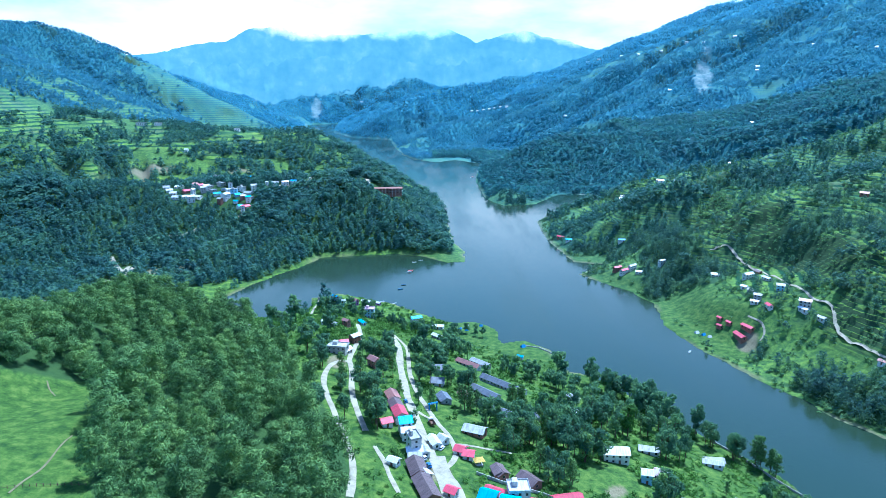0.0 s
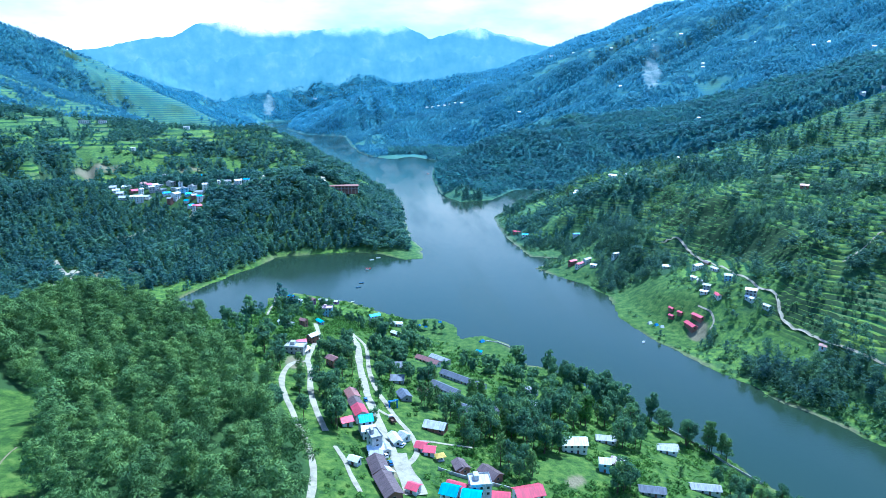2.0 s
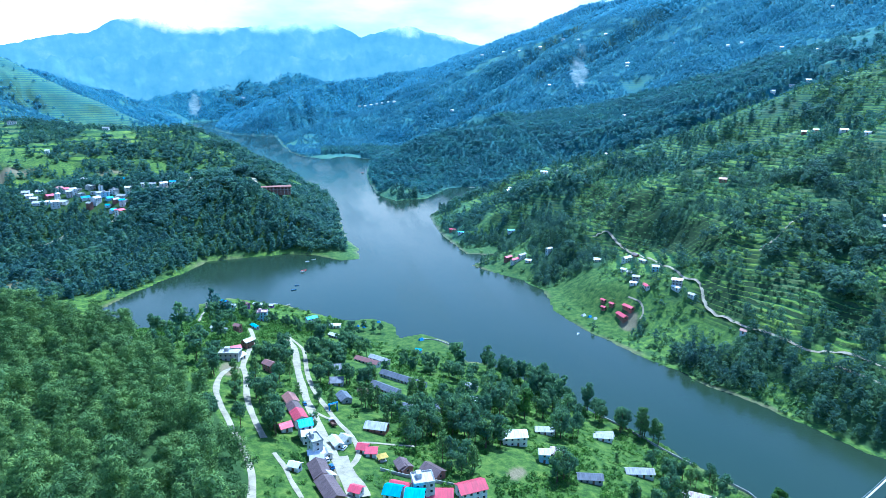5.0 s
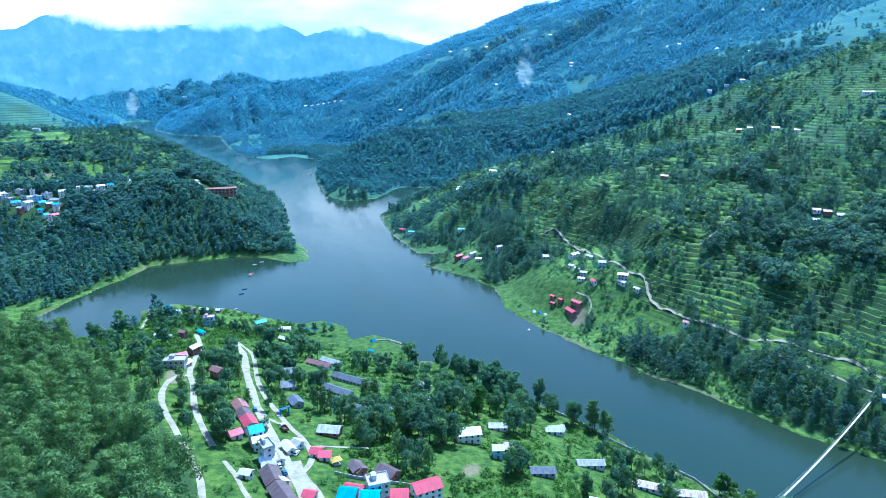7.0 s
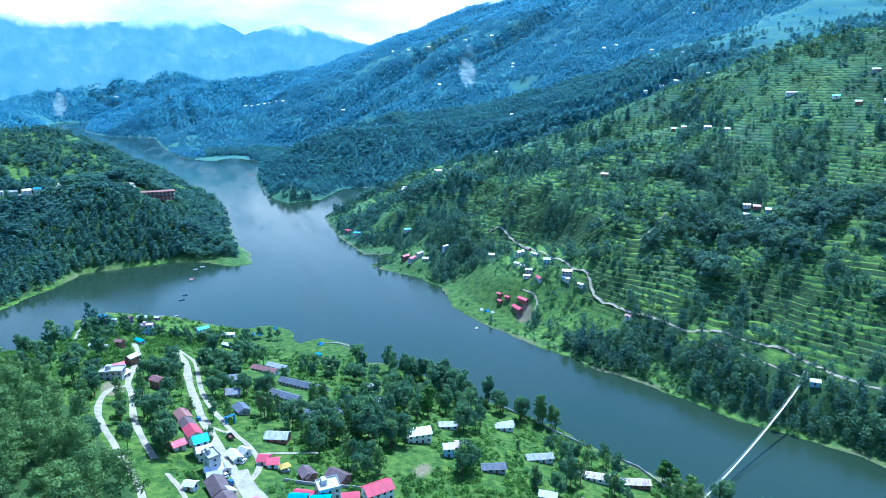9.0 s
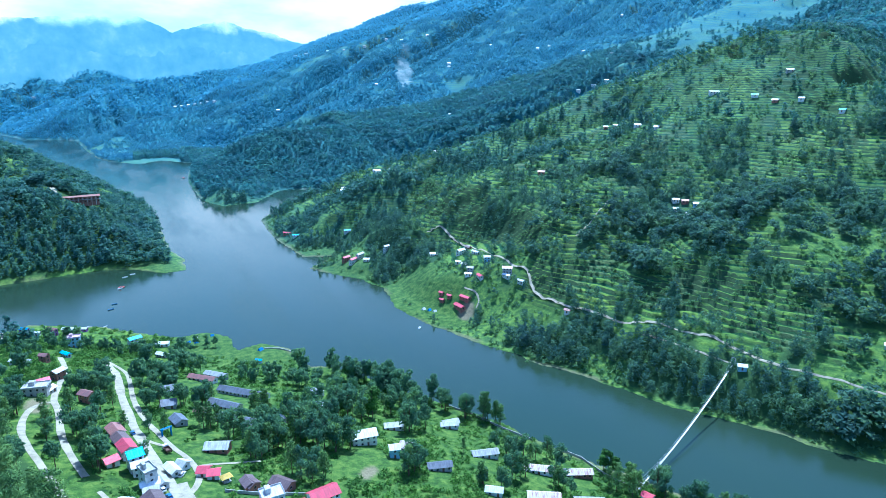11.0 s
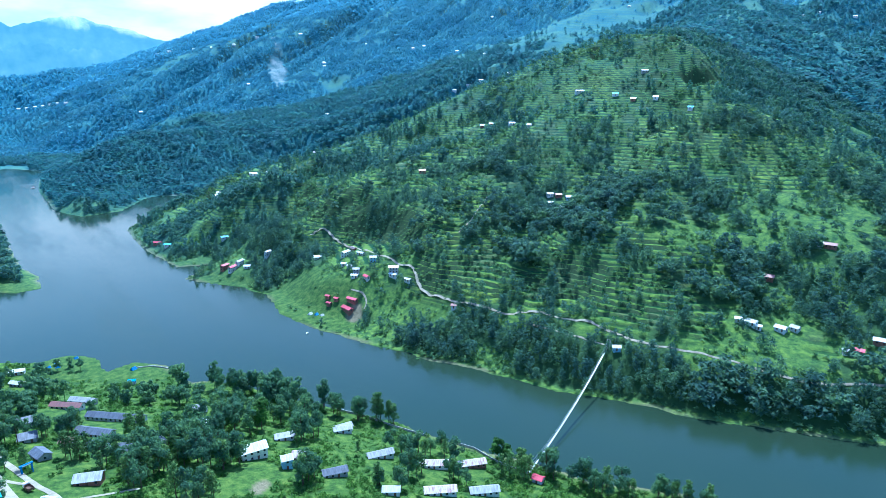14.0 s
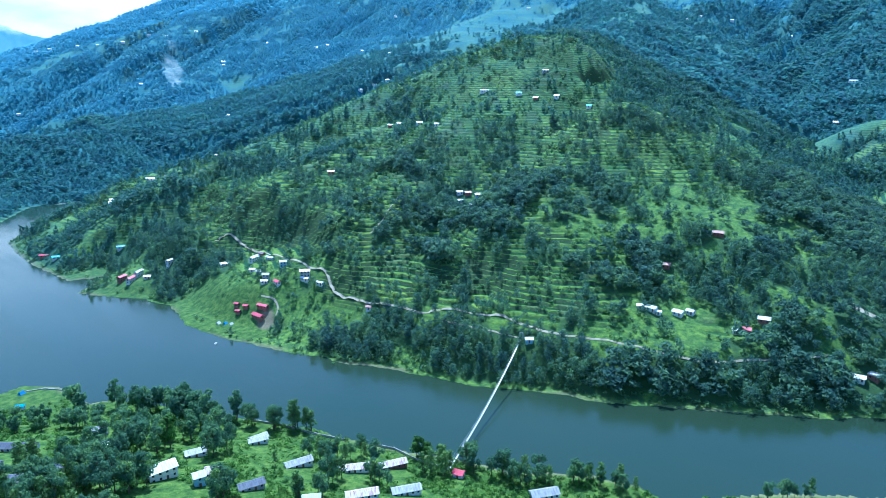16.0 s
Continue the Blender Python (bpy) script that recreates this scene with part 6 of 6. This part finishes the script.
for bx, by, bt, bl, paint, label, canopy in (
        (-31, 556, 30, 5.0, HULL, "white pleasure boat with a red canopy", True), (-28.5, 560, 70, 4.0, HULL_RED, "red rowing boat on the lake", False),
        (-28, 590, 20, 5.0, HULL, "white rowing boat on the lake", False), (-22, 597, 10, 5.0, HULL, "white rowing boat on the lake", False),
        (-36, 503, 15, 5.0, HULL_BLUE, "blue rowing boat near the village", False), (-34, 515, 5, 4.5, HULL_BLUE, "blue rowing boat near the village", False),
        (57, 1232, 40, 9.0, HULL, "white motor boat on the far lake", True), (-48, 470, -10, 4.0, HULL, "white boat moored by the shore", False),
        (-38, 466, 40, 4.0, HULL, "white boat moored by the shore", False), (158, 372, 50, 4.0, HULL, "white boat by the green shore", False)):
    boat(bx * UNIT, by * UNIT, bt, bl, paint, label, canopy)

# ---- vehicles in the main street ----
RUBBER = rough_paint("tyre_rubber", (0.03, 0.03, 0.03), (0.015, 0.015, 0.015), 2.0, 0.9, bump=0)
CAR_PAINT = {"white": rough_paint("white_car_paint", (0.75, 0.76, 0.77), (0.6, 0.6, 0.6), 0.6, 0.3, bump=0), "blue": rough_paint("blue_car_paint", (0.05, 0.16, 0.40), (0.04, 0.10, 0.28), 0.6, 0.3, bump=0),
             "red": rough_paint("red_car_paint", (0.45, 0.06, 0.06), (0.30, 0.05, 0.05), 0.6, 0.3, bump=0)}


def wheel(x, y, r, parent):
    b = bmesh.new()
    bmesh.ops.create_cone(b, cap_ends=True, segments=12, radius1=r, radius2=r, depth=0.22, matrix=pose(x, y, r, 90))
    part("wheel", b, RUBBER, parent)


def car(x, y, turn, paint, label):
    """A small hatchback: bevelled body, glazed cabin, four wheels."""
    top = tagged(new("car"), label, "car", "street vehicles")
    top.matrix_basis = pose(x, y, level(x, y) + 0.3, 0, 0, turn)
    b = bmesh.new()
    rings = [[b.verts.new((u, s * w, z)) for s, w, z in ((-1, 0.78, 0.28), (-1, 0.82, 0.6), (-1, 0.76, h), (1, 0.76, h), (1, 0.82, 0.6), (1, 0.78, 0.28))] for u, h in ((-1.85, 0.8), (-1.7, 0.95), (0.7, 0.95), (1.8, 0.75), (1.9, 0.65))]
    for p, q in zip(rings, rings[1:]):
        for i in range(6):
            j = (i + 1) % 6
            b.faces.new((p[i], p[j], q[j], q[i]))
    b.faces.new(rings[0][::-1])
    b.faces.new(rings[-1])
    bmesh.ops.recalc_face_normals(b, faces=b.faces)
    part("body", b, CAR_PAINT[paint], top)
    b = bmesh.new()
    lo = [b.verts.new(c) for c in ((-1.65, -0.72, 0.953), (0.75, -0.72, 0.953), (0.75, 0.72, 0.953), (-1.65, 0.72, 0.953))]
    hi = [b.verts.new(c) for c in ((-1.35, -0.6, 1.42), (0.15, -0.6, 1.42), (0.15, 0.6, 1.42), (-1.35, 0.6, 1.42))]
    for i in range(4):
        j = (i + 1) % 4
        b.faces.new((lo[i], lo[j], hi[j], hi[i]))
    b.faces.new(hi)
    part("cabin_glass", b, GLASS, top)
    b = bmesh.new()
    box(b, -1.38, 0.18, -0.62, 0.62, 1.425, 1.48)
    part("roof", b, CAR_PAINT[paint], top)
    for wx in (-1.2, 1.2):
        for wy in (-0.75, 0.75):
            wheel(wx, wy, 0.3, top)


def truck(x, y, turn, label):
    """A tipper truck: cab with glass, open bed, six wheels."""
    top = tagged(new("truck"), label, "truck", "street vehicles")
    top.matrix_basis = pose(x, y, level(x, y) + 0.3, 0, 0, turn)
    b = bmesh.new()
    box(b, 1.2, 2.8, -1.05, 1.05, 0.55, 2.3)
    bmesh.ops.bevel(b, geom=list(b.edges), offset=0.12, segments=1, affect="EDGES")
    part("cab", b, CAR_PAINT["white"], top)
    b = bmesh.new()
    box(b, 2.803, 2.83, -0.9, 0.9, 1.4, 2.05)
    part("windscreen", b, GLASS, top)
    b = bmesh.new()
    box(b, -2.8, 1.05, -1.1, 1.1, 0.75, 0.9)
    for x0, x1, y0, y1 in ((-2.8, 1.05, -1.1, -1.02), (-2.8, 1.05, 1.02, 1.1), (-2.8, -2.72, -1.02, 1.02), (0.97, 1.05, -1.02, 1.02)):
        box(b, x0, x1, y0, y1, 0.9, 1.75)
    part("bed", b, DOOR, top)
    for wx in (-2.1, -1.2, 2.0):
        for wy in (-0.95, 0.95):
            wheel(wx, wy, 0.45, top)


truck(-5.3, 268.5, 110, "white tipper truck with a brown bed by the street")
for cx, cy, ct, paint, label in ((-19.0, 291.5, 105, "blue", "dark blue hatchback parked in the street"), (-7.6, 231, 108, "white", "white hatchback parked by the shops"),
                                 (-5.6, 225, 108, "blue", "blue hatchback parked by the shops"), (-9.3, 237.5, 108, "red", "red hatchback parked by the shops"),
                                 (-0.5, 244, 60, "white", "white hatchback by the roadside"), (-14.5, 275, 108, "white", "white hatchback on the dusty street")):
    car(cx, cy, ct, paint, label)


# ---- blue welcome gate, yellow kiosk, wooden frame hut ----
def gate(x, y, turn):
    top = tagged(new("gate"), "blue painted arch gate over the side street", "gate")
    top.matrix_basis = pose(x, y, level(x, y), 0, 0, turn)
    paint = rough_paint("blue_gate_paint", (0.04, 0.20, 0.55), (0.03, 0.12, 0.35), 0.8, 0.5)
    for s in (-1, 1):
        b = bmesh.new()
        box(b, s * 2.0 - 0.3, s * 2.0 + 0.3, -0.3, 0.3, -0.5, 3.6)
        part("pillar", b, paint, top)
    b = bmesh.new()
    box(b, -2.6, 2.6, -0.45, 0.45, 3.603, 4.3)
    part("beam", b, paint, top)
    b = bmesh.new()
    box(b, -1.6, 1.6, -0.47, -0.452, 3.75, 4.15)
    part("sign_panel", b, WALL_MATS["white"], top, "white name panel")


gate(-5.0, 287, 20)


def kiosk(x, y, turn):
    top = tagged(new("kiosk"), "small open hut with a yellow hipped roof", "kiosk")
    top.matrix_basis = pose(x, y, level(x, y), 0, 0, turn)
    yellow = rough_paint("yellow_tin", (0.62, 0.45, 0.08), (0.40, 0.28, 0.06), 0.8, 0.6)
    for u in (-1, 1):
        for v in (-1, 1):
            b = bmesh.new()
            rod(b, (u * 1.7, v * 1.4, -0.3), (u * 1.7, v * 1.4, 2.5), 0.1, 5)
            part("post", b, DOOR, top)
    b = bmesh.new()
    base = [b.verts.new(c) for c in ((-2.3, -2, 2.4), (2.3, -2, 2.4), (2.3, 2, 2.4), (-2.3, 2, 2.4))]
    ridge = [b.verts.new(c) for c in ((-0.7, 0, 3.6), (0.7, 0, 3.6))]
    for q in ((base[0], base[1], ridge[1], ridge[0]), (base[2], base[3], ridge[0], ridge[1]), (base[1], base[2], ridge[1]), (base[3], base[0], ridge[0]), tuple(base[::-1])):
        b.faces.new(q)
    part("roof", b, yellow, top)
    b = bmesh.new()
    box(b, -1.6, 1.6, -1.3, 1.3, -0.3, 0.35)
    part("floor", b, CONCRETE, top)


kiosk(15.3, 235.5, 15)


# ---- low walls and fences ----
def barrier(name, label, line, tall, thick, gap, material, posts_only=False):
    """A wall or fence along a line on the ground: panels between posts."""
    top = tagged(new(name), label, name.split("_")[-1])
    pts = []
    for (ax, ay), (bx, by) in zip(line, line[1:]):
        n = max(1, int(math.hypot(bx - ax, by - ay) / gap))
        pts += [(ax + (bx - ax) * k / n, ay + (by - ay) * k / n) for k in range(n)]
    pts.append(line[-1])
    for k, (px, py) in enumerate(pts):
        g = level(px, py)
        b = bmesh.new()
        box(b, px - thick * 0.8, px + thick * 0.8, py - thick * 0.8, py + thick * 0.8, g - 0.5, g + tall + 0.1)
        part("post", b, material, top)
        if k + 1 < len(pts):
            qx, qy = pts[k + 1]
            h = level(qx, qy)
            b = bmesh.new()
            if posts_only:
                for f in (0.45, 0.9):
                    rod(b, (px, py, g + tall * f), (qx, qy, h + tall * f), 0.035, 4)
                part("rail", b, material, top)
            else:
                d = Vector((qy - py, px - qx, 0)).normalized() * thick * 0.5
                p, q = Vector((px, py, 0)), Vector((qx, qy, 0))
                vs = [b.verts.new(c) for c in (p + d + Vector((0, 0, g - 0.5)), q + d + Vector((0, 0, h - 0.5)), q - d + Vector((0, 0, h - 0.5)), p - d + Vector((0, 0, g - 0.5)),
                                               p + d + Vector((0, 0, g + tall)), q + d + Vector((0, 0, h + tall)), q - d + Vector((0, 0, h + tall)), p - d + Vector((0, 0, g + tall)))]
                for f in ((3, 2, 1, 0), (4, 5, 6, 7), (0, 1, 5, 4), (1, 2, 6, 5), (2, 3, 7, 6), (3, 0, 4, 7)):
                    b.faces.new([vs[i] for i in f])
                part("panel", b, material, top)


barrier("shore_wall", "low grey concrete wall along the shore", [(150, 322), (160.6, 304), (171, 278), (179, 262)], 1.2, 0.3, 4.0, CONCRETE)
barrier("shore_wall", "low grey concrete wall along the shore", [(188, 246), (193, 236), (194.5, 218), (198, 206)], 1.2, 0.3, 4.0, CONCRETE)
barrier("meadow_fence", "rough wooden fence across the meadow", [(-131, 162.2), (-126.4, 165.2), (-120, 168.1), (-111, 171)], 1.1, 0.08, 1.6, BARK, True)
barrier("yard_wall", "pale plastered yard wall behind the bazaar", [(14, 226), (24, 222), (36, 219), (50, 216)], 1.4, 0.25, 4.0, CONCRETE)
barrier("point_wall", "pale path wall round the green point", [(63, 456), (75, 452), (84, 440), (86, 428)], 0.7, 0.4, 3.0, CONCRETE)

# ---- fish pond by the shore ----
bm = bmesh.new()
bmesh.ops.create_circle(bm, cap_ends=True, segments=28, radius=1, matrix=Matrix.Translation((97, 411, level(97, 411) + 0.35)) @ Matrix.Rotation(radians(-40), 4, "Z") @ Matrix.Diagonal((13, 8, 1, 1)))
tagged(part("pond", bm, rough_paint("pond_water", (0.10, 0.26, 0.22), (0.07, 0.19, 0.17), 0.1, 0.12, spec=0.6, bump=0)), "shallow green fish pond beside the lake", "pond", kind="structure")

# ---- camp tents on the green point and shore ----
TENT = rough_paint("blue_tent_cloth", (0.05, 0.22, 0.50), (0.03, 0.14, 0.34), 1.0, 0.7)
TENT_LIGHT = rough_paint("white_tent_cloth", (0.7, 0.72, 0.74), (0.5, 0.5, 0.5), 1.0, 0.7)


def tent(x, y, turn, size, cloth, label):
    top = tagged(new("tent"), label, "tent", "camp tents")
    top.matrix_basis = pose(x, y, level(x, y) - 0.05, 0, 0, turn)
    b = bmesh.new()
    h, w, l = size * 0.62, size * 0.5, size * 0.6
    ridge = [b.verts.new((u * l * 0.75, 0, h)) for u in (-1, 0, 1)]
    ridge[1].co.z -= 0.06
    left = [b.verts.new((u * l, -w, 0)) for u in (-1, 0, 1)]
    right = [b.verts.new((u * l, w, 0)) for u in (-1, 0, 1)]
    for k in (0, 1):
        b.faces.new((left[k], left[k + 1], ridge[k + 1], ridge[k]))
        b.faces.new((right[k + 1], right[k], ridge[k], ridge[k + 1]))
    b.faces.new((left[0], ridge[0], right[0]))
    b.faces.new((right[2], ridge[2], left[2]))
    part("canopy", b, cloth, top)
    b = bmesh.new()
    box(b, l * 0.98, l * 1.02, -w * 0.35, w * 0.35, 0.02, h * 0.6)
    part("flap", b, TENT_LIGHT, top)


for tx, ty, tt, ts, cloth, label in ((12, 409, 20, 2.6, TENT, "blue camping tent on the green point"), (15.5, 412, 70, 2.6, TENT, "blue camping tent on the green point"),
                                     (16.5, 406, 0, 2.6, TENT, "blue camping tent on the green point"), (17, 417, 40, 2.2, TENT_LIGHT, "pale camping tent on the green point"),
                                     (27, 416, 10, 2.6, TENT, "blue camping tent on the green point"), (52, 378, 30, 3.4, TENT, "blue tent canopy on the grass"),
                                     (174, 402, 20, 3.2, TENT_LIGHT, "white tent on the green shore"), (177, 398, 30, 3.2, TENT, "blue tent on the green shore"),
                                     (179.5, 394, 10, 2.8, TENT_LIGHT, "white tent on the green shore")):
    tent(tx * UNIT, ty * UNIT, tt, ts, cloth, label)
